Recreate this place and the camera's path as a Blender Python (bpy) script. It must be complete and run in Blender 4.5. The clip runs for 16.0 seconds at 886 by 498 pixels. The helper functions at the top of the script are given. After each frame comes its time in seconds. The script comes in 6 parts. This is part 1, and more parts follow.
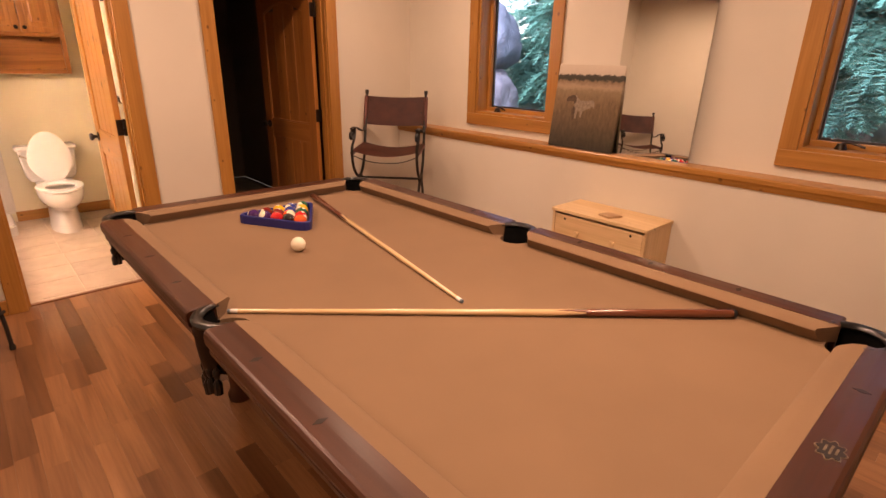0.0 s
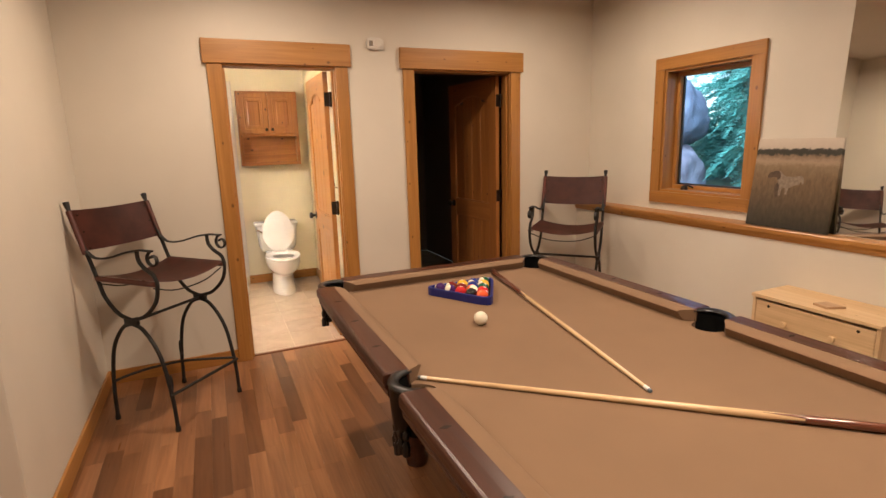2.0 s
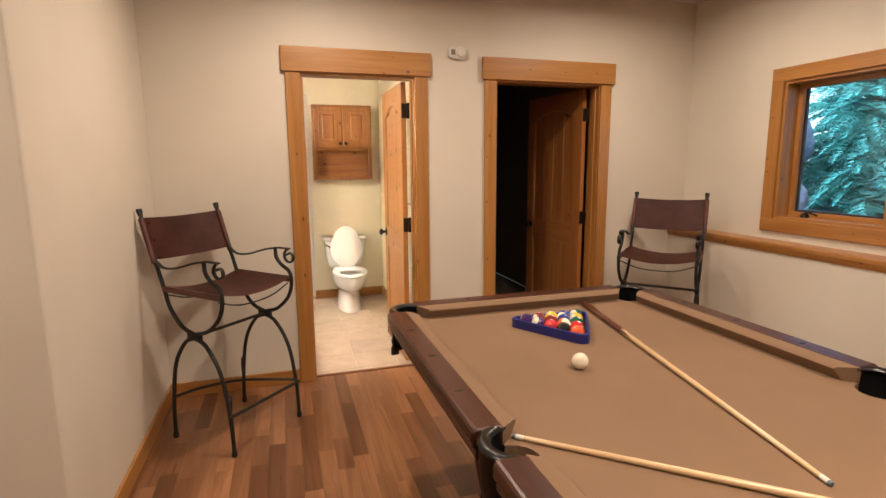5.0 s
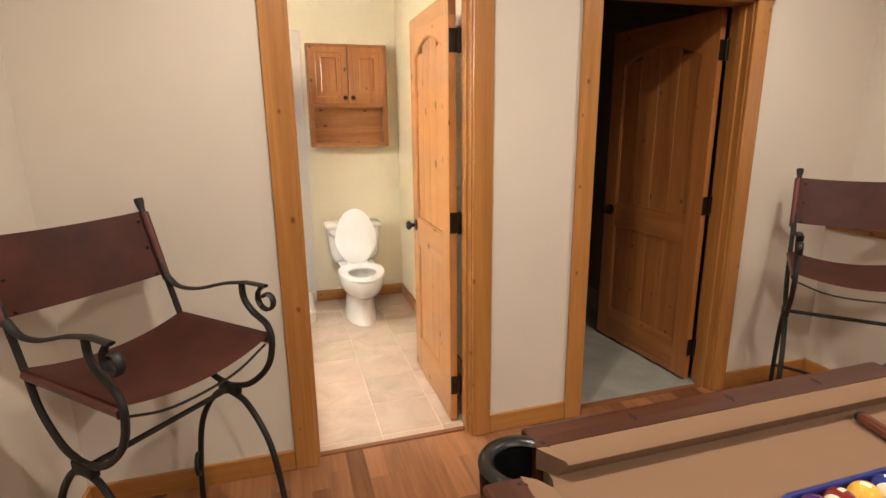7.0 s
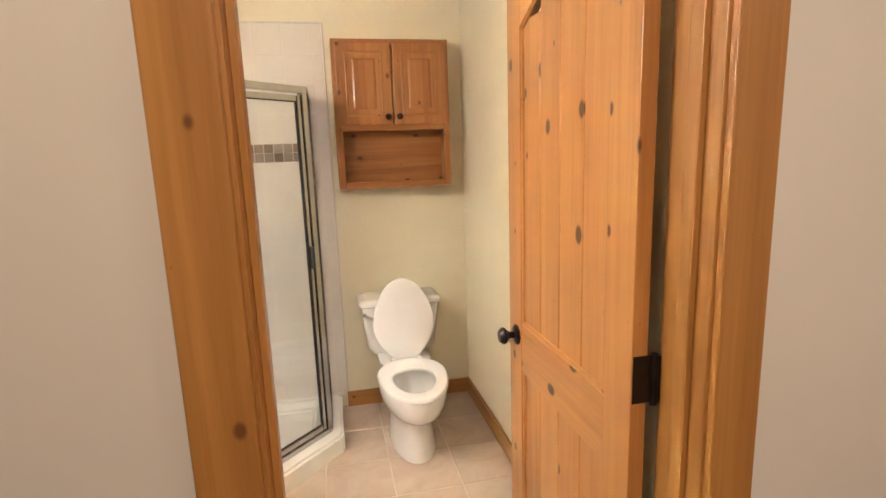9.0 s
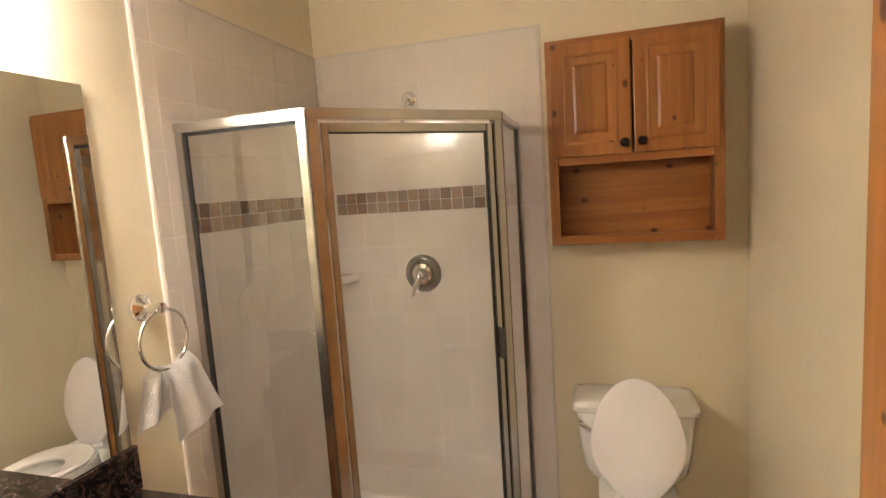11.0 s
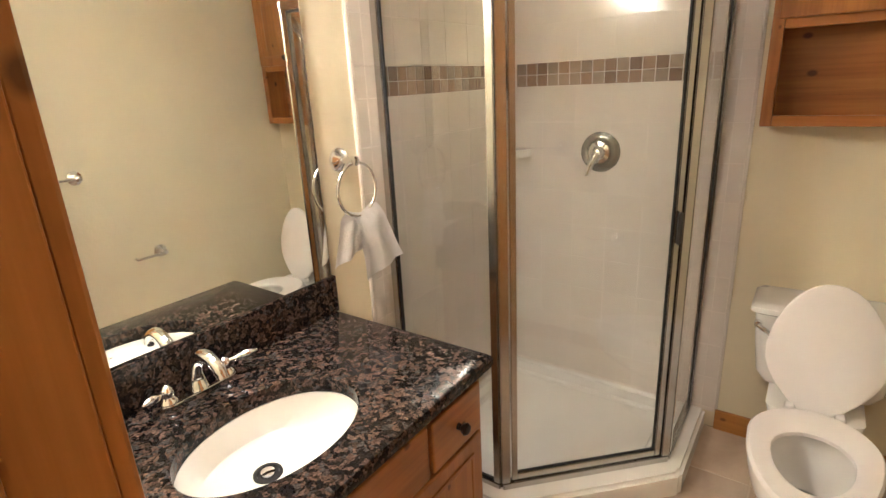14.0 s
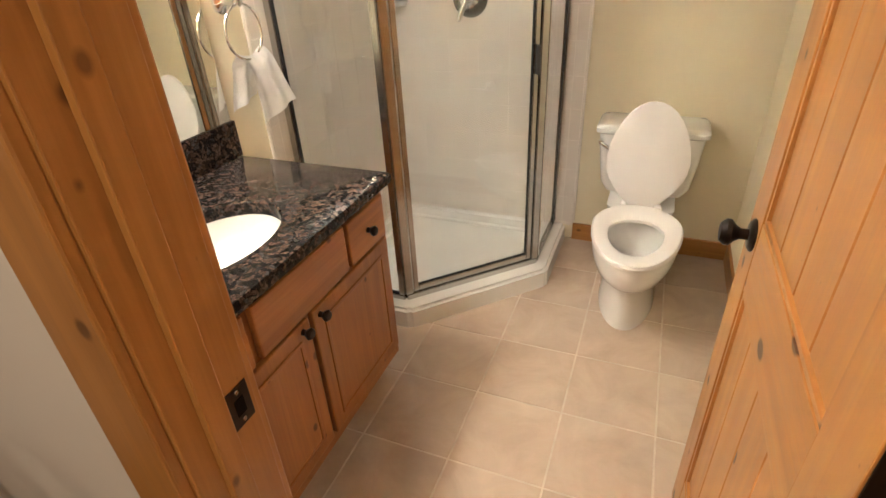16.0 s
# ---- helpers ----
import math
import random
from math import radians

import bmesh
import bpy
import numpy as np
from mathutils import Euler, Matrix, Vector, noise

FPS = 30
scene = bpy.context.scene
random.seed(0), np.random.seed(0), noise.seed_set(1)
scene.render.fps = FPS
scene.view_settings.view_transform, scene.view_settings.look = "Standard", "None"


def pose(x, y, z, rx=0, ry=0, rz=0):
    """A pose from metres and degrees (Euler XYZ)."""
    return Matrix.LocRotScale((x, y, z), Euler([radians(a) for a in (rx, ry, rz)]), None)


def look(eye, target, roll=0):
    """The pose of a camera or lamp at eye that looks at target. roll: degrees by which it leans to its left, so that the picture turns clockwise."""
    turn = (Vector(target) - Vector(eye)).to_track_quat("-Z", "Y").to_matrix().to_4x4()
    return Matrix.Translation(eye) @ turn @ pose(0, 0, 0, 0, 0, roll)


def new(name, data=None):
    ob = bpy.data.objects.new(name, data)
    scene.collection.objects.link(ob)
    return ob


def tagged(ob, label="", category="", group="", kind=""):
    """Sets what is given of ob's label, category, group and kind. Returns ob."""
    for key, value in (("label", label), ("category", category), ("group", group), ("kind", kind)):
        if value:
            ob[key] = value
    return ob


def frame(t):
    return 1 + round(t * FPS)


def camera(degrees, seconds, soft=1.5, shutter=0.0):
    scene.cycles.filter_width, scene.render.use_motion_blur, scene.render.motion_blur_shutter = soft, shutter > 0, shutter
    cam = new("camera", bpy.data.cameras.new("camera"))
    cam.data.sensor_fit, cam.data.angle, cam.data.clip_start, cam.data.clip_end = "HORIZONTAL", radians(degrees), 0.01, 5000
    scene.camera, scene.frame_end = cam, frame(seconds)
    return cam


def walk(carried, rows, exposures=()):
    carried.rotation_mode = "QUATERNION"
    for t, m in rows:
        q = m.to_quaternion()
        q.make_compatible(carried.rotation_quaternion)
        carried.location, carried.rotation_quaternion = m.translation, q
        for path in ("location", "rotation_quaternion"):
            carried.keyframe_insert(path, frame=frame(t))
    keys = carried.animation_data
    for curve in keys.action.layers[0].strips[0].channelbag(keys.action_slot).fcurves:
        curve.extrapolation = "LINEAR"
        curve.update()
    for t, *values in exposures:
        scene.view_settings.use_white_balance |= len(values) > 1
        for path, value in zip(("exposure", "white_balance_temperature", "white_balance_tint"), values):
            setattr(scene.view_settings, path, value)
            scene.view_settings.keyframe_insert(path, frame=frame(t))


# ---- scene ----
cam = camera(80.6, 16.0)
PATH = [
    (0, (-0.082, -3.832, 1.493), (1.191, -2.448, 0.814), 1.1),
    (0.5, (-0.097, -3.83, 1.49), (1.037, -2.314, 0.846), 0.6),
    (1, (-0.119, -3.828, 1.492), (0.876, -2.198, 0.896), -0.2),
    (1.5, (-0.136, -3.839, 1.504), (0.739, -2.116, 0.987), -1.0),
    (2, (-0.15, -3.842, 1.52), (0.637, -2.048, 1.117), -1.6),
    (2.5, (-0.165, -3.847, 1.523), (0.542, -1.998, 1.24), -1.4),
    (3, (-0.179, -3.853, 1.529), (0.452, -1.965, 1.332), -0.9),
    (3.5, (-0.178, -3.838, 1.52), (0.394, -1.927, 1.376), -0.9),
    (4, (-0.186, -3.821, 1.503), (0.354, -1.901, 1.355), -0.9),
    (4.2, (-0.193, -3.801, 1.496), (0.345, -1.883, 1.317), -0.8),
    (6.3, (-0.041, -2.656, 1.476), (0.607, -0.82, 1.018), -0.1),
    (6.5, (-0.051, -2.497, 1.475), (0.571, -0.655, 1.009), 0.2),
    (7, (-0.045, -2.144, 1.504), (0.515, -0.283, 1.031), -0.6),
    (7.5, (0.002, -1.774, 1.523), (0.545, 0.095, 1.061), -1.7),
    (8, (0.021, -1.402, 1.513), (0.551, 0.475, 1.072), -2.3),
    (8.2, (0.012, -1.257, 1.499), (0.55, 0.622, 1.077), -1.9),
    (10.3, (0.34, -0.113, 1.539), (0.209, 1.86, 1.24), -3.6),
    (10.5, (0.333, -0.057, 1.55), (0.091, 1.909, 1.265), -3.8),
    (11, (0.342, 0.066, 1.569), (-0.218, 1.972, 1.34), -3.8),
    (11.5, (0.343, 0.111, 1.59), (-0.528, 1.904, 1.431), -3.9),
    (12, (0.355, 0.11, 1.598), (-0.746, 1.777, 1.505), -3.2),
    (12.5, (0.355, 0.112, 1.596), (-0.869, 1.692, 1.535), -2.8),
    (13, (0.34, 0.105, 1.567), (-0.909, 1.66, 1.419), -2.8),
    (13.5, (0.332, 0.087, 1.503), (-0.873, 1.634, 1.151), -2.9),
    (14, (0.349, 0.038, 1.514), (-0.762, 1.577, 0.909), -2.9),
    (14.5, (0.373, -0.002, 1.487), (-0.631, 1.541, 0.706), -2.8),
    (15, (0.398, -0.045, 1.472), (-0.487, 1.507, 0.574), -2.7),
    (15.5, (0.433, -0.115, 1.457), (-0.34, 1.448, 0.477), -2.8),
    (16, (0.462, -0.241, 1.443), (-0.211, 1.338, 0.417), -3.1),
]
EXPOSURES = [(0, 1.93, 6750, 36), (0.5, 1.88, 6300, 22), (1.0, 1.9, 5800, 15), (2.0, 1.9, 5400, 12), (3.5, 1.9, 5300, 11), (4.2, 1.9, 5300, 11), (6.3, 2.06, 4920, 8), (8.2, 1.98, 4850, 7), (10.3, 1.1, 5400, 13), (11.5, 1.03, 5400, 12), (13, 0.92, 5200, 11), (14, 1.3, 5200, 10), (15, 1.5, 5150, 8), (16, 1.52, 5100, 7)]
walk(cam, [(t, look(eye, target, roll)) for t, eye, target, roll in PATH], EXPOSURES)

# ---- world and lights ----
world = bpy.data.worlds.new("sky")
scene.world = world
world.use_nodes = True
wn = world.node_tree
sky = wn.nodes.new("ShaderNodeTexSky")
sky.sky_type = "NISHITA"
sky.sun_disc = False
sky.sun_elevation, sky.sun_rotation = radians(30), radians(250)
wn.links.new(sky.outputs[0], wn.nodes["Background"].inputs[0])
wn.nodes["Background"].inputs[1].default_value = 0.15

CEIL = 2.69
XW, XL = 3.015, -0.9
LAMP_SPOTS = [(2.035, -1.0), (0.15, -1.0), (0.70, -3.3), (1.5, -3.1), (-1.55, -2.75)]


def lamp(name, kind, place, energy, colour, size, spread=None):
    data = bpy.data.lights.new(name, kind)
    data.energy, data.color = energy, colour
    if kind == "AREA":
        data.shape, data.size = "DISK", size
        if spread:
            data.spread = radians(spread)
    else:
        data.shadow_soft_size = size
    ob = new(name, data)
    ob.location = place
    return ob


WARM = (1.0, 0.70, 0.42)
VANITY_GLOW = 18.0
VANITY_SPOTS = [(-0.741, 0.637 + k * 0.185, 1.99) for k in (-1, 0, 1)]
for spot in VANITY_SPOTS:
    lamp("vanity_bulb", "POINT", spot, 2.3, (1.0, 0.78, 0.54), 0.028)
for sx, sy in LAMP_SPOTS:
    lamp("downlight_lamp", "AREA", (sx, sy, CEIL - 0.012), 6.2 if sx == 2.035 else 7.2 if sx == 1.5 else 8.0, WARM, 0.12, 170)

sun_data = bpy.data.lights.new("sun", "SUN")
sun_data.energy, sun_data.angle, sun_data.color = 5.0, radians(50), (0.78, 0.90, 1.0)
sun_ob = new("sun", sun_data)
sun_ob.rotation_euler = (radians(60), 0, radians(-70))

# ---- materials ----


def nodes_of(name):
    m = bpy.data.materials.new(name)
    m.use_nodes = True
    nt = m.node_tree
    return m, nt, nt.nodes["Principled BSDF"]


def coords(nt, scale=(1, 1, 1), shift=True):
    tc = nt.nodes.new("ShaderNodeTexCoord")
    mp = nt.nodes.new("ShaderNodeMapping")
    mp.inputs["Scale"].default_value = scale
    if shift:
        info = nt.nodes.new("ShaderNodeObjectInfo")
        mul = nt.nodes.new("ShaderNodeVectorMath")
        mul.operation = "SCALE"
        mul.inputs[0].default_value = (13.7, 7.3, 9.1)
        nt.links.new(info.outputs["Random"], mul.inputs["Scale"])
        add = nt.nodes.new("ShaderNodeVectorMath")
        nt.links.new(tc.outputs["Object"], add.inputs[0])
        nt.links.new(mul.outputs[0], add.inputs[1])
        nt.links.new(add.outputs[0], mp.inputs["Vector"])
    else:
        nt.links.new(tc.outputs["Object"], mp.inputs["Vector"])
    return mp.outputs[0]


def noise_tex(nt, vec, scale, detail=4, rough=0.55, distort=0.0):
    n = nt.nodes.new("ShaderNodeTexNoise")
    n.inputs["Scale"].default_value = scale
    n.inputs["Detail"].default_value = detail
    n.inputs["Roughness"].default_value = rough
    n.inputs["Distortion"].default_value = distort
    nt.links.new(vec, n.inputs["Vector"])
    return n.outputs["Fac"]


def ramp(nt, fac, stops):
    r = nt.nodes.new("ShaderNodeValToRGB")
    el = r.color_ramp.elements
    el[0].position, el[0].color = stops[0][0], (*stops[0][1], 1)
    el[1].position, el[1].color = stops[-1][0], (*stops[-1][1], 1)
    for p, c in stops[1:-1]:
        e = el.new(p)
        e.color = (*c, 1)
    nt.links.new(fac, r.inputs[0])
    return r.outputs[0]


def mixc(nt, fac, a, b, mode="MIX"):
    mx = nt.nodes.new("ShaderNodeMix")
    mx.data_type, mx.blend_type = "RGBA", mode
    for sock, v in ((mx.inputs[0], fac), (mx.inputs[6], a), (mx.inputs[7], b)):
        if isinstance(v, (int, float)):
            sock.default_value = v
        elif isinstance(v, tuple):
            sock.default_value = (*v, 1)
        else:
            nt.links.new(v, sock)
    return mx.outputs[2]


def bump(nt, bsdf, height, strength, distance=0.002):
    b = nt.nodes.new("ShaderNodeBump")
    b.inputs["Strength"].default_value = strength
    b.inputs["Distance"].default_value = distance
    nt.links.new(height, b.inputs["Height"])
    nt.links.new(b.outputs[0], bsdf.inputs["Normal"])


def plain(name, col, rough=0.5, metal=0.0, vary=0.12, scale=6.0, bump_s=0.15, fine=60.0, coat=0.0, dist=0.001):
    """A surface of one colour with stains at a large and grain at a fine scale."""
    m, nt, p = nodes_of(name)
    v = coords(nt)
    big = noise_tex(nt, v, scale, 3)
    small = noise_tex(nt, v, fine, 4)
    lo = tuple(c * (1 - vary) for c in col)
    hi = tuple(min(1, c * (1 + vary * 0.6)) for c in col)
    c = ramp(nt, big, [(0.3, lo), (0.7, hi)])
    nt.links.new(c, p.inputs["Base Color"])
    p.inputs["Roughness"].default_value = rough
    p.inputs["Metallic"].default_value = metal
    p.inputs["Coat Weight"].default_value = coat
    if bump_s:
        bump(nt, p, small, bump_s, dist)
    return m


def wood(name, dark, mid, light, axis=2, rough=0.35, knots=0.0, ring=9.0, coat=0.25, planks=False, tight=1.0):
    """Grain stretched along one axis, streaks at two scales, dark knots."""
    m, nt, p = nodes_of(name)
    sc = [ring * tight] * 3
    sc[axis] = 0.55
    v = coords(nt, tuple(sc))
    n1 = noise_tex(nt, v, 1.0, 5, 0.6, 1.2)
    sc2 = [90.0] * 3
    sc2[axis] = 3.0
    v2 = coords(nt, tuple(sc2))
    n2 = noise_tex(nt, v2, 1.0, 3, 0.6)
    c = ramp(nt, n1, [(0.28, dark), (0.5, mid), (0.72, light)])
    c = mixc(nt, 0.28, c, ramp(nt, n2, [(0.3, tuple(x * 0.6 for x in mid)), (0.65, light)]))
    if knots:
        vk = coords(nt, (1, 1, 1))
        sep = nt.nodes.new("ShaderNodeSeparateXYZ")
        nt.links.new(vk, sep.inputs[0])
        across = nt.nodes.new("ShaderNodeMath")
        others = [k for k in range(3) if k != axis]
        nt.links.new(sep.outputs[others[0]], across.inputs[0])
        nt.links.new(sep.outputs[others[1]], across.inputs[1])
        com = nt.nodes.new("ShaderNodeCombineXYZ")
        nt.links.new(across.outputs[0], com.inputs[0])
        squeeze = nt.nodes.new("ShaderNodeMath")
        squeeze.operation = "MULTIPLY"
        squeeze.inputs[1].default_value = 0.68
        nt.links.new(sep.outputs[axis], squeeze.inputs[0])
        nt.links.new(squeeze.outputs[0], com.inputs[1])
        vo = nt.nodes.new("ShaderNodeTexVoronoi")
        vo.voronoi_dimensions = "2D"
        vo.inputs["Scale"].default_value = 8.0
        nt.links.new(com.outputs[0], vo.inputs["Vector"])
        vc = nt.nodes.new("ShaderNodeSeparateColor")
        nt.links.new(vo.outputs["Color"], vc.inputs[0])
        size = nt.nodes.new("ShaderNodeMapRange")
        size.inputs["From Min"].default_value, size.inputs["From Max"].default_value = 0.5, 1.0
        size.inputs["To Min"].default_value, size.inputs["To Max"].default_value = 0.0, 0.105 * knots
        nt.links.new(vc.outputs[0], size.inputs["Value"])
        dif = nt.nodes.new("ShaderNodeMath")
        dif.operation = "SUBTRACT"
        nt.links.new(size.outputs[0], dif.inputs[0])
        nt.links.new(vo.outputs["Distance"], dif.inputs[1])
        k = nt.nodes.new("ShaderNodeMapRange")
        k.inputs["From Min"].default_value, k.inputs["From Max"].default_value = -0.02, 0.025
        nt.links.new(dif.outputs[0], k.inputs["Value"])
        kk = nt.nodes.new("ShaderNodeMath")
        kk.operation = "MULTIPLY"
        kk.inputs[1].default_value = min(1.0, knots)
        nt.links.new(k.outputs[0], kk.inputs[0])
        c = mixc(nt, kk.outputs[0], c, (dark[0] * 0.22, dark[1] * 0.16, dark[2] * 0.2))
    if planks:
        info = nt.nodes.new("ShaderNodeObjectInfo")
        tone = ramp(nt, info.outputs["Random"], [(0.0, (0.44, 0.38, 0.33)), (0.22, (0.76, 0.71, 0.65)), (0.6, (1.0, 1.0, 1.0)), (1.0, (1.22, 1.18, 1.08))])
        c = mixc(nt, 1.0, c, tone, "MULTIPLY")
    nt.links.new(c, p.inputs["Base Color"])
    rr = nt.nodes.new("ShaderNodeMapRange")
    rr.inputs["To Min"].default_value, rr.inputs["To Max"].default_value = rough - 0.08, rough + 0.12
    nt.links.new(n2, rr.inputs["Value"])
    nt.links.new(rr.outputs[0], p.inputs["Roughness"])
    p.inputs["Coat Weight"].default_value = coat
    p.inputs["Coat Roughness"].default_value = 0.25
    bump(nt, p, n2, 0.12, 0.0006)
    return m


PINE = ((0.27, 0.112, 0.02), (0.38, 0.17, 0.031), (0.465, 0.225, 0.05))
trim_z = wood("stained_pine_upright", *PINE, axis=2, knots=0.7)
trim_x = wood("stained_pine_lengthwise", *PINE, axis=0, knots=0.7)
trim_y = wood("stained_pine_crosswise", *PINE, axis=1, knots=0.7)
door_z = wood("knotty_pine_door_upright", (0.32, 0.128, 0.025), (0.44, 0.19, 0.04), (0.52, 0.25, 0.06), axis=2, knots=1.25)
door_y = wood("knotty_pine_door_rail", (0.32, 0.128, 0.025), (0.44, 0.19, 0.04), (0.52, 0.25, 0.06), axis=1, knots=1.25)
# Cabinet alder; also door_2's pine, darkened for the shade it stands in.
cab_z = wood("alder_and_shaded_door_upright", (0.20, 0.067, 0.013), (0.33, 0.125, 0.025), (0.43, 0.185, 0.042), axis=2, knots=0.8)
cab_x = wood("alder_cabinet_lengthwise", (0.20, 0.067, 0.013), (0.33, 0.125, 0.025), (0.43, 0.185, 0.042), axis=0, knots=0.8)
cab_y = wood("alder_and_shaded_door_crosswise", (0.20, 0.067, 0.013), (0.33, 0.125, 0.025), (0.43, 0.185, 0.042), axis=1, knots=0.8)
floor_wood = wood("walnut_laminate", (0.135, 0.056, 0.022), (0.26, 0.118, 0.048), (0.36, 0.182, 0.082), axis=1, rough=0.3, coat=0.2, planks=True, ring=9)
mahogany_y = wood("mahogany_rail_lengthwise", (0.024, 0.0065, 0.0025), (0.048, 0.0135, 0.005), (0.076, 0.024, 0.0085), axis=1, rough=0.36, coat=0.05)
mahogany_x = wood("mahogany_rail_crosswise", (0.024, 0.0065, 0.0025), (0.048, 0.0135, 0.005), (0.076, 0.024, 0.0085), axis=0, rough=0.36, coat=0.05)
raw_pine_y = wood("bare_pine_lengthwise", (0.58, 0.38, 0.18), (0.70, 0.49, 0.26), (0.76, 0.57, 0.33), axis=1, rough=0.5, coat=0.0, knots=0.4)
raw_pine_z = wood("bare_pine_upright", (0.58, 0.38, 0.18), (0.70, 0.49, 0.26), (0.76, 0.57, 0.33), axis=2, rough=0.5, coat=0.0, knots=0.4)
wall_paint = plain("cream_wall_paint", (0.66, 0.61, 0.52), 0.55, vary=0.05, scale=1.5, bump_s=0.25, fine=35, dist=0.002)
bath_paint = plain("pale_yellow_wall_paint", (0.75, 0.67, 0.475), 0.5, vary=0.05, scale=1.6, bump_s=0.6, fine=14, dist=0.004)
ceil_paint = plain("ceiling_paint", (0.62, 0.57, 0.49), 0.7, vary=0.04, scale=2, bump_s=0.3, fine=45, dist=0.002)
# Dark wall colour stands in for the missing light of the store room.
shade_tone = plain("unlit_room_shade", (0.13, 0.11, 0.09), 0.7, vary=0.08, scale=2)
concrete = plain("grey_concrete_floor", (0.30, 0.30, 0.26), 0.6, vary=0.2, scale=5)
grout_m = plain("sand_grout", (0.64, 0.55, 0.44), 0.8, vary=0.2, scale=9)
white_grout = plain("white_grout", (0.75, 0.69, 0.61), 0.7, vary=0.1, scale=9)
iron = plain("black_wrought_iron", (0.008, 0.0075, 0.007), 0.55, 0.0, vary=0.3, scale=30, bump_s=0.5, fine=120)
bronze = plain("oil_rubbed_bronze", (0.035, 0.026, 0.02), 0.35, 0.8, vary=0.3, scale=25, bump_s=0.1)
leather = plain("oxblood_leather", (0.098, 0.024, 0.015), 0.42, vary=0.35, scale=9, bump_s=0.35, fine=220, dist=0.0008)
black_leather = plain("black_leather", (0.006, 0.006, 0.006), 0.3, vary=0.3, scale=20, bump_s=0.4, fine=160, dist=0.001)
chrome = plain("chrome", (0.82, 0.82, 0.82), 0.06, 1.0, vary=0.03, scale=9, bump_s=0.0)
satin = plain("satin_nickel", (0.52, 0.50, 0.47), 0.2, 1.0, vary=0.06, scale=12, bump_s=0.0)
# Valve plate metal: dark reflections are put into this base colour.
valve_m = plain("chrome_dark_reflection", (0.27, 0.275, 0.265), 0.14, 1.0, vary=0.1, scale=20, bump_s=0.0)
porcelain = plain("white_porcelain", (0.76, 0.74, 0.705), 0.12, vary=0.03, scale=4, bump_s=0.0, coat=0.5)
seat_plastic = plain("white_seat_plastic", (0.80, 0.765, 0.745), 0.25, vary=0.03, scale=4, bump_s=0.0)
acrylic = plain("white_shower_acrylic", (0.78, 0.76, 0.71), 0.2, vary=0.04, scale=5, bump_s=0.05)
black_rubber = plain("black_rubber", (0.012, 0.012, 0.012), 0.6, vary=0.2)
pocket_lining = plain("black_pocket_lining", (0.004, 0.004, 0.004), 0.9, vary=0.2, bump_s=0.2)
pocket_lining.node_tree.nodes["Principled BSDF"].inputs["Specular IOR Level"].default_value = 0.1
felt = plain("tan_billiard_cloth", (0.20, 0.122, 0.066), 0.95, vary=0.07, scale=2.5, bump_s=0.35, fine=700, dist=0.0006)
towel_m = plain("white_terry_cloth", (0.88, 0.86, 0.84), 0.95, vary=0.05, scale=14, bump_s=0.9, fine=170, dist=0.003)
_nt = towel_m.node_tree
_vo = _nt.nodes.new("ShaderNodeTexVoronoi")
_vo.inputs["Scale"].default_value = 210
_nt.links.new(coords(_nt, (1, 1, 1), False), _vo.inputs["Vector"])
bump(_nt, _nt.nodes["Principled BSDF"], _vo.outputs["Distance"], 0.5, 0.0018)
plastic_w = plain("white_plastic", (0.70, 0.67, 0.61), 0.4, vary=0.03)


def glass(name, tint, rough=0.0, ior=1.45):
    m, nt, p = nodes_of(name)
    p.inputs["Base Color"].default_value = (*tint, 1)
    p.inputs["Transmission Weight"].default_value = 1.0
    p.inputs["Roughness"].default_value = rough
    p.inputs["IOR"].default_value = ior
    return m


window_glass = glass("window_glass", (0.86, 0.95, 1.0))
shower_glass = glass("shower_glass", (0.96, 0.97, 0.95), 0.0, 1.6)
mirror_m, _nt, _p = nodes_of("mirror_silver")
_p.inputs["Base Color"].default_value = (0.86, 0.88, 0.86, 1)
_p.inputs["Metallic"].default_value, _p.inputs["Roughness"].default_value = 1.0, 0.015

# ---- building helpers ----


def bm_box(bm, x0, x1, y0, y1, z0, z1, bevel=0.0, seg=2):
    vs = [bm.verts.new((x, y, z)) for z in (z0, z1) for y in (y0, y1) for x in (x0, x1)]
    fs = [(0, 2, 3, 1), (4, 5, 7, 6), (0, 1, 5, 4), (2, 6, 7, 3), (0, 4, 6, 2), (1, 3, 7, 5)]
    faces = [bm.faces.new([vs[i] for i in f]) for f in fs]
    if bevel:
        edges = list({e for f in faces for e in f.edges})
        bmesh.ops.bevel(bm, geom=edges, offset=bevel, segments=seg, affect="EDGES", profile=0.5)
    return bm


def box(x0, x1, y0, y1, z0, z1, bevel=0.0, seg=2):
    return bm_box(bmesh.new(), min(x0, x1), max(x0, x1), min(y0, y1), max(y0, y1), min(z0, z1), max(z0, z1), bevel, seg)


def bm_prism(bm, outline, z0, z1, axis=2):
    """A closed outline in the plane across one axis, drawn out from z0 to z1 along it."""
    def at(u, v, w):
        return ((w, u, v), (u, w, v), (u, v, w))[axis]
    lo = [bm.verts.new(at(u, v, z0)) for u, v in outline]
    hi = [bm.verts.new(at(u, v, z1)) for u, v in outline]
    n = len(outline)
    bm.faces.new(lo[::-1])
    bm.faces.new(hi)
    for i in range(n):
        bm.faces.new((lo[i], lo[(i + 1) % n], hi[(i + 1) % n], hi[i]))
    bmesh.ops.recalc_face_normals(bm, faces=bm.faces)
    return bm


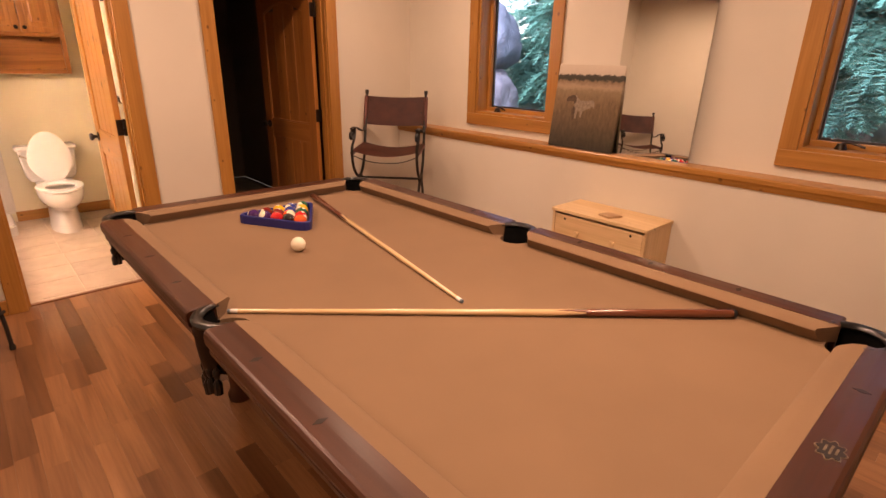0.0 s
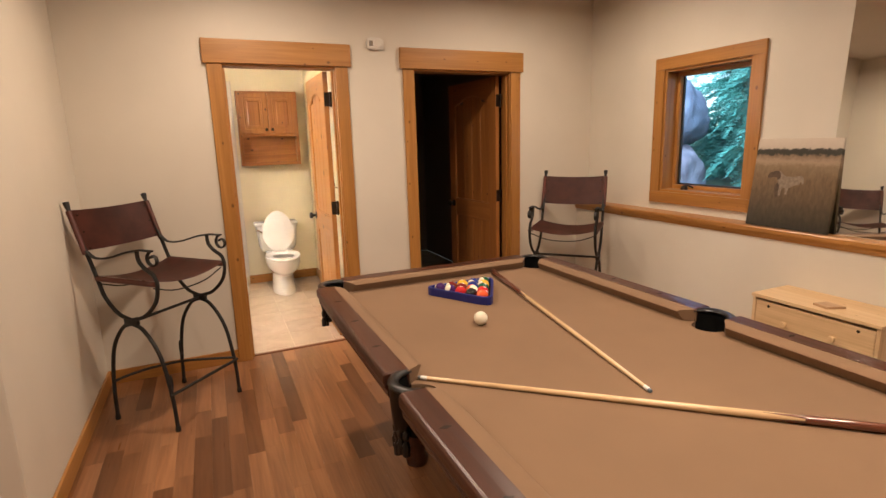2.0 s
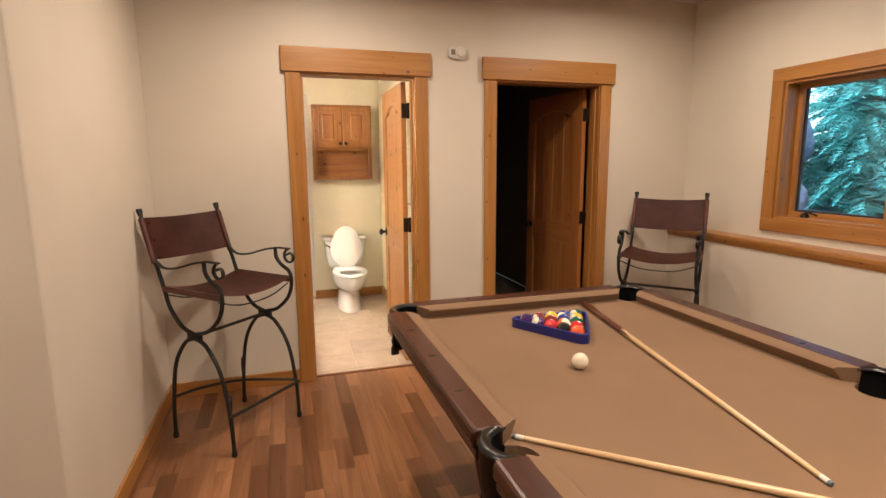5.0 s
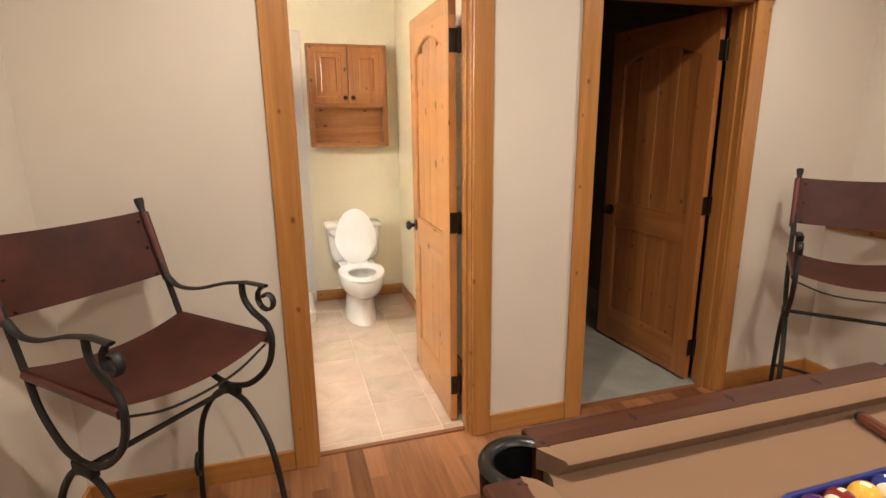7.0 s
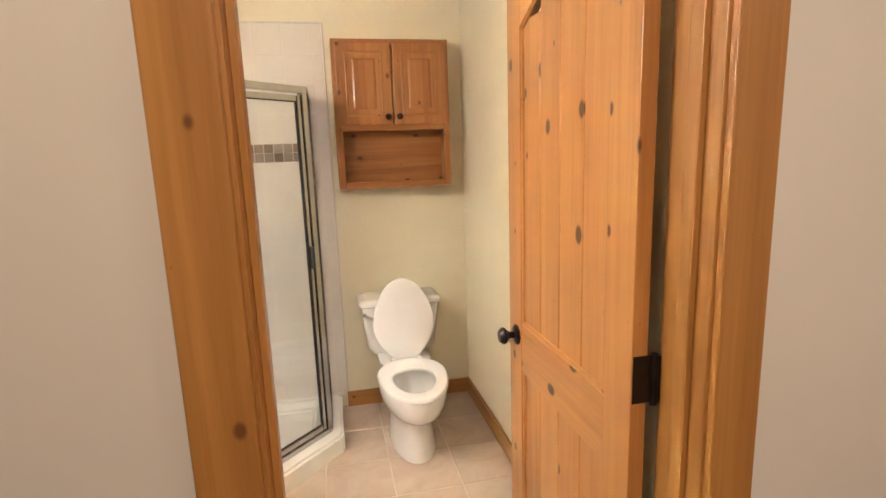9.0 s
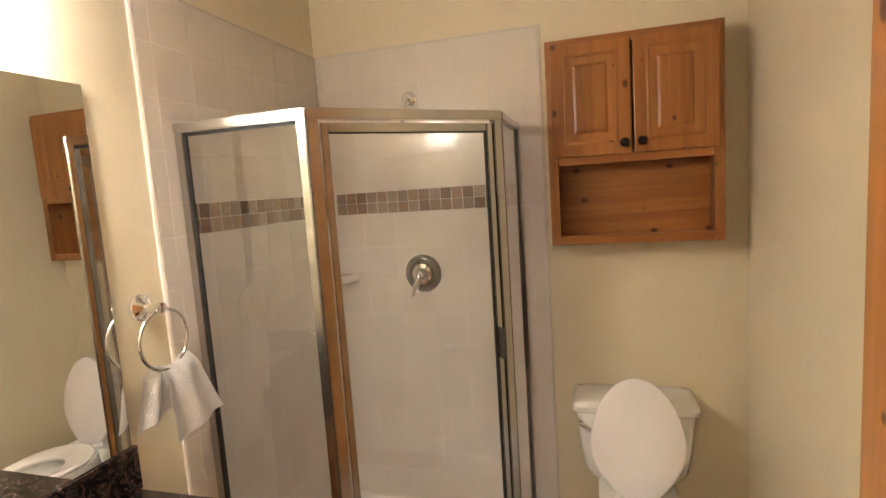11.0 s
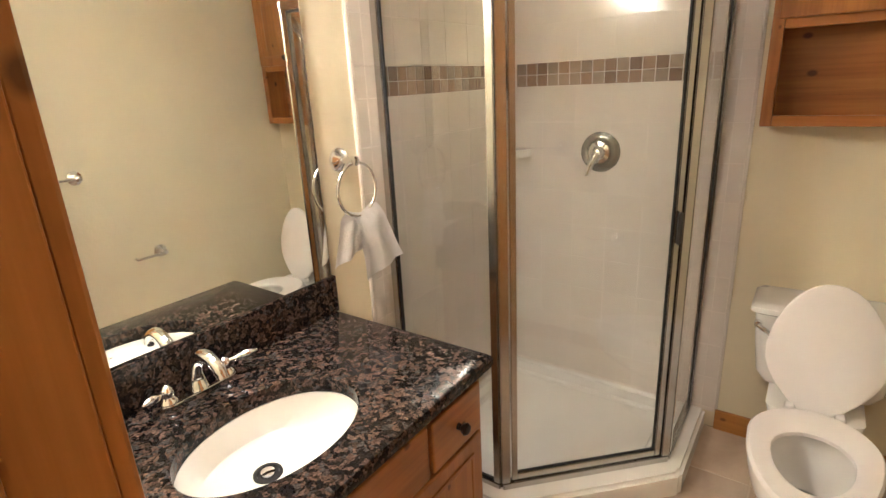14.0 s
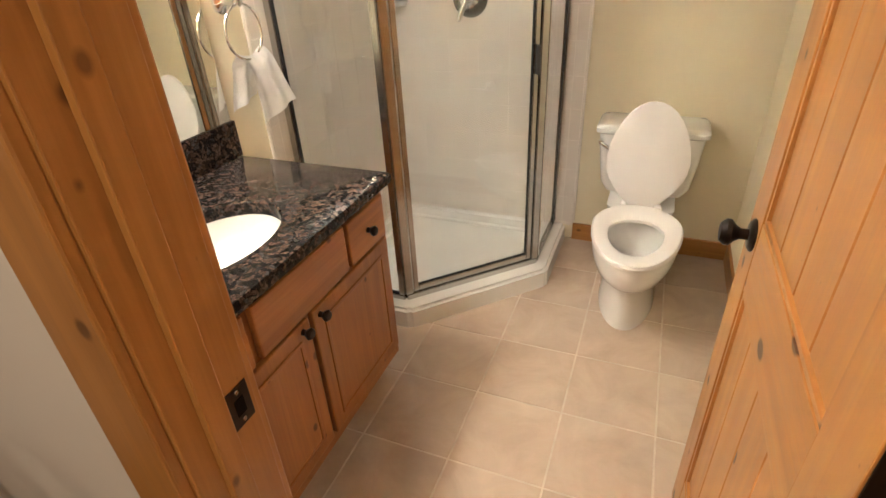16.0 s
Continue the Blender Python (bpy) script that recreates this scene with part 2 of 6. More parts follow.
def prism(outline, z0, z1, axis=2, bevel=0.0):
    bm = bm_prism(bmesh.new(), outline, z0, z1, axis)
    if bevel:
        bmesh.ops.bevel(bm, geom=bm.edges[:], offset=bevel, segments=2, affect="EDGES")
    return bm


def bm_tube(bm, pts, r, seg=8, flat=1.0, closed=False):
    """A round bar along points; r may be a list. flat squeezes it across its own up direction."""
    pts = [Vector(p) for p in pts]
    n = len(pts)
    rad = r if isinstance(r, (list, tuple)) else [r] * n
    rings, up = [], None
    for i, p in enumerate(pts):
        a = pts[(i - 1) % n] if (closed or i > 0) else p
        b = pts[(i + 1) % n] if (closed or i < n - 1) else p
        d = (b - a).normalized()
        if up is None:
            up = Vector((0, 0, 1)) if abs(d.z) < 0.9 else Vector((1, 0, 0))
        side = d.cross(up).normalized()
        up = side.cross(d).normalized()
        rings.append([bm.verts.new(p + (side * math.cos(k * 2 * math.pi / seg) + up * flat * math.sin(k * 2 * math.pi / seg)) * rad[i]) for k in range(seg)])
    for i in range(n if closed else n - 1):
        q, s = rings[i], rings[(i + 1) % n]
        for k in range(seg):
            bm.faces.new((q[k], q[(k + 1) % seg], s[(k + 1) % seg], s[k]))
    if not closed:
        bm.faces.new(rings[0][::-1])
        bm.faces.new(rings[-1])
    return bm


def tube(pts, r, seg=8, flat=1.0, closed=False):
    return bm_tube(bmesh.new(), pts, r, seg, flat, closed)


def bm_lathe(bm, profile, seg=24, centre=(0, 0, 0), squash=(1, 1), axis=2):
    """(radius, height) pairs turned round an axis."""
    c = Vector(centre)
    rings = []
    for r, h in profile:
        ring = []
        for k in range(seg):
            a = 2 * math.pi * k / seg
            u, v = r * math.cos(a) * squash[0], r * math.sin(a) * squash[1]
            ring.append(bm.verts.new(c + Vector(((h, u, v), (u, h, v), (u, v, h))[axis])))
        rings.append(ring)
    for a, b in zip(rings, rings[1:]):
        for k in range(seg):
            bm.faces.new((a[k], a[(k + 1) % seg], b[(k + 1) % seg], b[k]))
    if profile[0][0] > 1e-5:
        bm.faces.new(rings[0][::-1])
    if profile[-1][0] > 1e-5:
        bm.faces.new(rings[-1])
    bmesh.ops.remove_doubles(bm, verts=bm.verts, dist=1e-6)
    bmesh.ops.recalc_face_normals(bm, faces=bm.faces)
    return bm


def lathe(profile, seg=24, centre=(0, 0, 0), squash=(1, 1), axis=2):
    return bm_lathe(bmesh.new(), profile, seg, centre, squash, axis)


def smooth_curve(pts, steps=6):
    """Catmull-Rom through points."""
    pts = [Vector(p) for p in pts]
    ext = [2 * pts[0] - pts[1], *pts, 2 * pts[-1] - pts[-2]]
    out = []
    for i in range(1, len(ext) - 2):
        a, b, c, d = ext[i - 1:i + 3]
        for k in range(steps):
            t = k / steps
            out.append(0.5 * (2 * b + (c - a) * t + (2 * a - 5 * b + 4 * c - d) * t * t + (3 * b - a - 3 * c + d) * t ** 3))
    out.append(pts[-1])
    return out


def mesh_of(name, bm, material, smooth=False):
    me = bpy.data.meshes.new(name)
    bmesh.ops.recalc_face_normals(bm, faces=bm.faces)
    bm.to_mesh(me)
    bm.free()
    for mat in (material if isinstance(material, (list, tuple)) else [material]):
        me.materials.append(mat)
    if smooth:
        for f in me.polygons:
            f.use_smooth = True
        me.set_sharp_from_angle(angle=radians(40))
    return me


def part(name, bm, material, parent, label="", smooth=False):
    ob = new(name, mesh_of(name, bm, material, smooth))
    ob.parent = parent
    return tagged(ob, label)


def thing(name, label, category, place=(0, 0, 0), turn=0.0, group="", kind=""):
    e = new(name)
    e.empty_display_size = 0.1
    e.matrix_basis = pose(*place, 0, 0, turn)
    return tagged(e, label, category, group, kind)


def solid(name, bm, material, label="", category="", kind="structure", smooth=False, group=""):
    ob = new(name, mesh_of(name, bm, material, smooth))
    return tagged(ob, label, category, group, kind)


# ---- the large structure ----
WT = 0.12            # thickness of the inner walls
Y0, Y1 = 0.015, 0.137  # faces of the wall with both doors
D1, D2, DH = (0.003, 0.735), (1.345, 2.175), 2.045
XR, YB, XM = 0.905, 2.30, -0.872   # bathroom: far side, back, mirror wall
XROOM, YROOM = -3.4, -6.2

bm = bmesh.new()
for x0, x1 in ((XL - WT, D1[0] - 0.02), (D1[1] + 0.02, D2[0] - 0.02), (D2[1] + 0.02, XW + 0.2)):
    bm_box(bm, x0, x1, Y0, Y1 - 0.004, 0, CEIL)
for x0, x1 in (D1, D2):
    bm_box(bm, x0 - 0.02, x1 + 0.02, Y0, Y1 - 0.004, DH + 0.02, CEIL)
solid("wall_north", bm, wall_paint, "cream painted plaster wall with two doorways", "wall")
solid("wall_west", prism([(XROOM, -1.61), (XL - 0.012, -1.61), (XL - 0.003, -1.607), (XL, -1.598), (XL, Y0), (XL - WT, Y0), (XL - WT, -1.49), (XROOM, -1.49)], 0, CEIL), wall_paint, "cream painted plaster wall with rounded corner", "wall")
solid("wall_far_west", box(XROOM - 0.1, XROOM, YROOM, -1.49, 0, CEIL), wall_paint, "cream painted plaster wall", "wall")
solid("wall_south", box(XROOM - 0.1, XW + 0.2, YROOM - 0.1, YROOM, 0, CEIL), wall_paint, "cream painted plaster wall", "wall")
W1, W2, WZ = (-1.52, -0.825), (-3.88, -3.081), (1.10, 1.991)
bm = bmesh.new()
ys = [YROOM, W2[0], W2[1], W1[0], W1[1], Y0]
for i in range(5):
    if i in (1, 3):
        bm_box(bm, XW, XW + 0.2, ys[i], ys[i + 1], 0, WZ[0])
        bm_box(bm, XW, XW + 0.2, ys[i], ys[i + 1], WZ[1], CEIL)
    else:
        bm_box(bm, XW, XW + 0.2, ys[i], ys[i + 1], 0, CEIL)
solid("wall_east", bm, wall_paint, "cream painted plaster wall with two windows", "wall")
solid("wall_ledge", box(2.885, XW - 0.002, YROOM, Y0 - 0.001, 0, 0.930), wall_paint, "cream painted low wall under the ledge", "wall")
solid("ceiling", box(XROOM, XW + 0.2, YROOM, 3.0, CEIL, CEIL + 0.1), ceil_paint, "cream painted ceiling", "ceiling")
solid("floor", box(XROOM, XW, YROOM, Y0 + 0.06, -0.1, -0.012), grout_m, "walnut coloured laminate plank floor", "floor")

# bathroom shell
solid("wall_bath_west", box(XM - WT, XM, Y1, YB + 0.1, 0, CEIL), bath_paint, "pale yellow textured plaster wall", "wall")
solid("wall_bath_north", box(XM, XR + WT, YB, YB + 0.1, 0, CEIL), bath_paint, "pale yellow textured plaster wall", "wall")
solid("wall_bath_east", box(XR, XR + WT, Y1, YB, 0, CEIL), bath_paint, "pale yellow textured plaster wall", "wall")
bm = bmesh.new()
bm_box(bm, XM, D1[0] - 0.02, Y1 - 0.004, Y1, 0, CEIL)
bm_box(bm, D1[1] + 0.02, XR, Y1 - 0.004, Y1, 0, CEIL)
bm_box(bm, D1[0] - 0.02, D1[1] + 0.02, Y1 - 0.004, Y1, DH + 0.02, CEIL)
solid("wall_bath_south", bm, bath_paint, "pale yellow textured plaster wall", "wall")
solid("floor_bath", box(XM, XR, Y0 + 0.06, YB, -0.1, -0.0015), grout_m, "beige stone-look tile floor", "floor")

# unlit room behind the second door, its darkness put into the wall colour
solid("wall_store_east", box(2.6, 2.7, Y1, 3.0, 0, CEIL), shade_tone, "wall of an unlit room, coloured dark for its shade", "wall")
solid("wall_store_north", box(XR + WT, 2.7, 2.99, 3.1, 0, CEIL), shade_tone, "wall of an unlit room, coloured dark for its shade", "wall")
# Unseen wall piece, added to stop sky light leaking in.
solid("wall_store_west", box(XR, XR + WT, YB + 0.1, 3.1, 0, CEIL), shade_tone, "wall of an unlit room, coloured dark for its shade", "wall")
solid("floor_store", box(XR + WT, 2.6, Y0 + 0.06, 3.0, -0.1, -0.004), concrete, "bare grey concrete floor", "floor")


strip_m = wood("walnut_threshold", (0.11, 0.04, 0.015), (0.19, 0.075, 0.03), (0.26, 0.115, 0.05), axis=0, rough=0.35, coat=0.2)


def casing(name, x0, x1):
    """A craftsman doorway: jambs, stop, legs, a thick header and a threshold."""
    t = thing(name, "stained knotty pine door frame with a thick header", "door frame", ((x0 + x1) / 2, Y0, 0), kind="structure")
    w, h = (x1 - x0) / 2, DH
    d = Y1 - Y0
    for s in (-1, 1):
        part("jamb", box(s * w, s * (w + 0.02), -0.002, d + 0.002, 0, h, 0.002), trim_z, t)
        part("door_stop", box(s * w, s * (w - 0.012), 0.035, 0.07, 0, h - 0.012, 0.002), trim_z, t)
        part("casing_leg", box(s * (w + 0.006), s * (w + 0.097), -0.02, -0.0005, 0, h + 0.012, 0.004), trim_z, t)
        part("casing_leg", box(s * (w + 0.006), s * (w + 0.09), d + 0.0005, d + 0.018, 0, h + 0.012, 0.004), trim_z, t)
    part("head_jamb", box(-w - 0.02, w + 0.02, -0.002, d + 0.002, h, h + 0.02, 0.002), trim_x, t)
    part("header", box(-w - 0.118, w + 0.118, -0.034, -0.0005, h + 0.0125, h + 0.163, 0.004), trim_x, t)
    part("header", box(-w - 0.1, w + 0.1, d + 0.0005, d + 0.02, h + 0.0125, h + 0.11, 0.004), trim_x, t)
    part("threshold", box(-w, w, 0.045, 0.075, -0.006, 0.008, 0.003), strip_m, t, "flat brown wooden threshold strip")
    return t


casing("door_frame_1", *D1)
casing("door_frame_2", *D2)


def baseboard(name, x0, x1, y0, y1, mat):
    solid(name, box(x0, x1, y0, y1, 0.0005, 0.095, 0.004), mat, "stained pine baseboard along the wall", "baseboard")


baseboard("baseboard_1", XL + 0.0005, D1[0] - 0.0975, Y0 - 0.016, Y0 - 0.0005, trim_x)
baseboard("baseboard_2", D1[1] + 0.0975, D2[0] - 0.0975, Y0 - 0.016, Y0 - 0.0005, trim_x)
baseboard("baseboard_3", D2[1] + 0.0975, 2.884, Y0 - 0.016, Y0 - 0.0005, trim_x)
baseboard("baseboard_4", XL + 0.0005, XL + 0.016, -1.612, Y0 - 0.017, trim_y)
baseboard("baseboard_5", 2.869, 2.8845, YROOM, Y0 - 0.017, trim_y)
baseboard("baseboard_6", 0.145, XR - 0.0005, YB - 0.016, YB - 0.0005, trim_x)
baseboard("baseboard_7", XR - 0.016, XR - 0.0005, Y1 + 0.03, YB - 0.017, trim_y)

# ---- windows ----
sash_m = plain("dark_bronze_sash", (0.03, 0.026, 0.024), 0.4, vary=0.2)


def window(name, y0, y1, z0, z1):
    t = thing(name, "awning window with knotty pine trim and dark sash", "window", (XW, (y0 + y1) / 2, z0), kind="structure")
    w, h = (y1 - y0) / 2, z1 - z0
    a, b = 0.018, 0.085
    for s in (-1, 1):
        part("trim_side", box(-0.02, -0.0005, s * w, s * (w + b), 0.0, h, 0.003), trim_z, t)
        part("jamb", box(-0.003, 0.13, s * w, s * (w - a), a, h - a, 0.001), trim_z, t)
        part("sash_stile", box(0.10, 0.128, s * (w - a), s * (w - a - 0.03), a + 0.03, h - a - 0.03, 0.003), trim_z, t)
        part("sash_stile", box(0.129, 0.15, s * (w - a), s * (w - a - 0.04), a, h - a, 0.002), sash_m, t, "dark metal sash")
    part("trim_head", box(-0.021, -0.0005, -w - b, w + b, h, h + b, 0.003), trim_y, t)
    part("trim_sill", box(-0.021, -0.0005, -w - b, w + b, -b, 0, 0.003), trim_y, t)
    part("jamb_head", box(-0.003, 0.13, -w, w, h - a, h, 0.001), trim_y, t)
    part("jamb_sill", box(-0.003, 0.13, -w, w, 0, a, 0.001), trim_y, t)
    for za, zb in ((a, a + 0.03), (h - a - 0.03, h - a)):
        part("sash_rail", box(0.10, 0.128, -w + a, w - a, za, zb, 0.003), trim_y, t)
        part("sash_rail", box(0.129, 0.15, -w + a + 0.04, w - a - 0.04, za - 0.0, zb + 0.012 if za == a else zb, 0.002), sash_m, t, "dark metal sash")
    pane = part("pane", box(0.134, 0.138, -w + a + 0.02, w - a - 0.02, a + 0.01, h - a - 0.01), window_glass, t, "clear window pane")
    pane.visible_shadow = False
    crank = part("crank", lathe([(0.0, 0.03), (0.018, 0.028), (0.024, 0.012), (0.028, 0.0)], 16, (0.075, w - 0.16, a)), bronze, t, "dark bronze window crank", True)
    part("crank_handle", tube(smooth_curve([(0.07, w - 0.16, a + 0.028), (0.055, w - 0.2, a + 0.036), (0.05, w - 0.26, a + 0.022)], 4), 0.006), bronze, crank, "", True)


window("window_1", *W1, *WZ)
window("window_2", *W2, *WZ)

# ledge cap with a moulding under its nose
solid("ledge_cap", prism([(2.860, 0.9305), (2.860, 0.953), (2.866, 0.960), (XW - 0.001, 0.960), (XW - 0.001, 0.9305)], YROOM, Y0 - 0.001, 1), trim_y, "stained pine ledge cap along the low wall", "ledge")
solid("ledge_moulding", prism([(2.884, 0.892), (2.879, 0.893), (2.875, 0.905), (2.870, 0.913), (2.867, 0.930), (2.884, 0.930)], YROOM, Y0 - 0.001, 1), trim_y, "stained pine moulding under the ledge", "trim")

# ---- doors ----


def door_leaf(name, w, place, turn, door_z, door_y):
    t = thing(name, "knotty pine plank door with arched upper panel, standing open", "door", place, turn, kind="structure")
    h, th, st = 2.03, 0.035, 0.105
    f, b = -th, 0.0
    part("stile", box(f, b, 0.0, st, 0, h, 0.002), door_z, t)
    part("stile", box(f, b, w - st, w, 0, h, 0.002), door_z, t)
    part("bottom_rail", box(f + 0.001, b - 0.001, st, w - st, 0, 0.20, 0.002), door_y, t)
    part("lock_rail", box(f + 0.001, b - 0.001, st, w - st, 0.80, 0.95, 0.002), door_y, t)
    n = 14
    arch = [(st + (w - 2 * st) * i / n, h - 0.20 + 0.075 * math.sin(math.pi * i / n)) for i in range(n + 1)]
    part("top_rail", prism([(w - st, h), (st, h), *arch], f + 0.001, b - 0.001, 0), door_y, t)
    for z0, z1, arched in ((0.201, 0.799, False), (0.951, h - 0.13, True)):
        k = 4
        pw = (w - 2 * st) / k
        for i in range(k):
            y0, y1 = st + i * pw, st + (i + 1) * pw
            zt = z1 - (0.06 if arched and i in (0, k - 1) else 0.0)
            g = 0.004
            part("plank", prism([(f + 0.014, y0), (f + 0.010, y0 + g), (f + 0.010, y1 - g), (f + 0.014, y1), (b - 0.014, y1), (b - 0.010, y1 - g), (b - 0.010, y0 + g), (b - 0.014, y0)], z0 - 0.004, zt, 2), door_z, t)
    # moulding round each panel
    for z0, z1 in ((0.2, 0.8), (0.95, h - 0.2)):
        for y in (st, w - st - 0.012):
            part("panel_bead", box(f + 0.003, f + 0.012, y, y + 0.012, z0, z1, 0.002), door_z, t)
        part("panel_bead", box(f + 0.003, f + 0.012, st, w - st, z0, z0 + 0.012, 0.002), door_y, t)
        if z1 < 1:
            part("panel_bead", box(f + 0.003, f + 0.012, st, w - st, z1 - 0.012, z1, 0.002), door_y, t)
    part("panel_bead", tube([(f + 0.008, y, z - 0.006) for y, z in arch], 0.007, 6), door_y, t)
    for s, x in ((-1, f), (1, b)):
        knob = part("knob", lathe([(0.0, x + s * 0.062), (0.018, x + s * 0.06), (0.027, x + s * 0.05), (0.027, x + s * 0.042), (0.016, x + s * 0.032), (0.011, x + s * 0.024), (0.011, x + s * 0.006)], 20, (0, w - 0.065, 0.904), axis=0), bronze, t, "round oil-rubbed bronze door knob", True)
        part("rosette", lathe([(0.012, x + s * 0.010), (0.026, x + s * 0.009), (0.033, x + s * 0.004), (0.033, x + s * 0.0002)], 20, (0, w - 0.065, 0.904), axis=0), bronze, knob, "", True)
    for z in (0.145, 0.98, 1.785):
        hinge = part("hinge", box(f + 0.002, 0.012, -0.0035, -0.0005, z, z + 0.10, 0.001), bronze, t, "dark bronze butt hinge")
        part("knuckle", lathe([(0.008, z - 0.004), (0.008, z + 0.104)], 12, (0.012, -0.006, 0)), bronze, hinge, "", True)
        part("leaf_plate", box(0.012, 0.045, -0.012, -0.009, z, z + 0.10, 0.001), bronze, hinge)
    return t


door_leaf("door_1", 0.712, (0.713, 0.150, 0.012), 0.0, door_z, door_y)
# door_2 gets the darker alder tone: its shade is put into the colour.
door_leaf("door_2", 0.81, (2.158, 0.154, 0.012), 4.5, cab_z, cab_y)
sk = thing("strike_plate", "dark bronze strike plate on the jamb", "strike plate", (D1[0], 0.110, 0.915))
part("plate", box(-0.0008, 0.0022, -0.02, 0.02, -0.0325, 0.0325, 0.001), bronze, sk)
# Black raised patch stands in for the shade inside the latch hole.
part("latch_hole", box(0.0015, 0.0027, -0.009, 0.008, -0.014, 0.014), pocket_lining, sk, "black patch for the shade in the latch hole")
for z in (-0.024, 0.024):
    part("screw", lathe([(0.0, 0.0036), (0.003, 0.0034), (0.004, 0.002)], 10, (0, 0, z), axis=0), satin, sk, "small bright screw head")

# ---- ceiling downlights ----
glow, _nt, _p = nodes_of("lit_lamp_lens")
_p.inputs["Base Color"].default_value = (0.9, 0.85, 0.75, 1)
_p.inputs["Emission Color"].default_value = (1.0, 0.86, 0.66, 1)
_p.inputs["Emission Strength"].default_value = 8.0
for sx, sy in LAMP_SPOTS:
    dl = thing("downlight", "round white recessed ceiling light, switched on", "ceiling light", (sx, sy, CEIL), group="recessed ceiling lights")
    part("trim_ring", lathe([(0.062, -0.002), (0.066, -0.007), (0.088, -0.008), (0.094, -0.003), (0.094, -0.0003), (0.062, -0.0003)], 32), plastic_w, dl, "", True)
    part("lens", lathe([(0.0, -0.003), (0.0615, -0.003), (0.0615, -0.0005), (0.0, -0.0005)], 32), glow, dl, "glowing lens")

# ---- smoke detector / chime on the wall ----
sd = thing("wall_chime", "small white plastic sensor on the wall", "sensor", (1.045, Y0, 2.225))
part("body", prism([(0.066 * abs(math.cos(radians(q))) ** 0.6 * (1 if math.cos(radians(q)) > 0 else -1), 0.042 * abs(math.sin(radians(q))) ** 0.6 * (1 if math.sin(radians(q)) > 0 else -1)) for q in range(5, 360, 10)], -0.028, -0.0005, 1, 0.006), plastic_w, sd, "", True)
part("face_disc", lathe([(0.0, -0.036), (0.028, -0.035), (0.032, -0.028)], 24, (0.022, 0, 0.002), axis=1), plastic_w, sd, "", True)
part("grille", box(-0.05, -0.02, -0.031, -0.028, -0.018, 0.018, 0.001), satin, sd)

# ---- billiard table ----
TX0, TX1, TY0, TY1 = 0.265, 1.655, -3.785, -1.19
TCX, TCY = (TX0 + TX1) / 2, (TY0 + TY1) / 2
BED, RTOP = 0.785, 0.838
table = thing("billiard_table", "mahogany billiard table with tan cloth and black leather pockets", "billiard table", (TCX, TCY, 0))
HX, HY = (TX1 - TX0) / 2, (TY1 - TY0) / 2
WOODW, NOSE = 0.082, 0.138
NX, NY = HX - NOSE, HY - NOSE
POCKETS = [(-NX - 0.028, -NY - 0.028, 225), (NX + 0.028, -NY - 0.028, 315), (NX + 0.028, NY + 0.028, 45), (-NX - 0.028, NY + 0.028, 135), (-NX - 0.05, 0, 180), (NX + 0.05, 0, 0)]
PR = 0.062


def bed_outline():
    """The slate's edge, bitten by the six pockets."""
    pts, ex, ey, r = [], NX + 0.05, NY + 0.05, PR

    def arc(cx, cy, a0, a1, n=8):
        return [(cx + r * math.cos(radians(a0 + (a1 - a0) * i / n)), cy + r * math.sin(radians(a0 + (a1 - a0) * i / n))) for i in range(n + 1)]
    c = 0.028
    pts += arc(-NX - c, -NY - c, 110, -20)
    pts += arc(NX + c, -NY - c, 200, 70)
    pts += [(ex, -PR)] + arc(NX + 0.05, 0, 262, 98) + [(ex, PR)]
    pts += arc(NX + c, NY + c, 290, 160)
    pts += arc(-NX - c, NY + c, 20, -110)
    pts += [(-ex, PR)] + arc(-NX - 0.05, 0, 82, -82) + [(-ex, -PR)]
    return pts


part("bed", prism(bed_outline(), BED - 0.03, BED), felt, table, "tan billiard cloth stretched over slate")


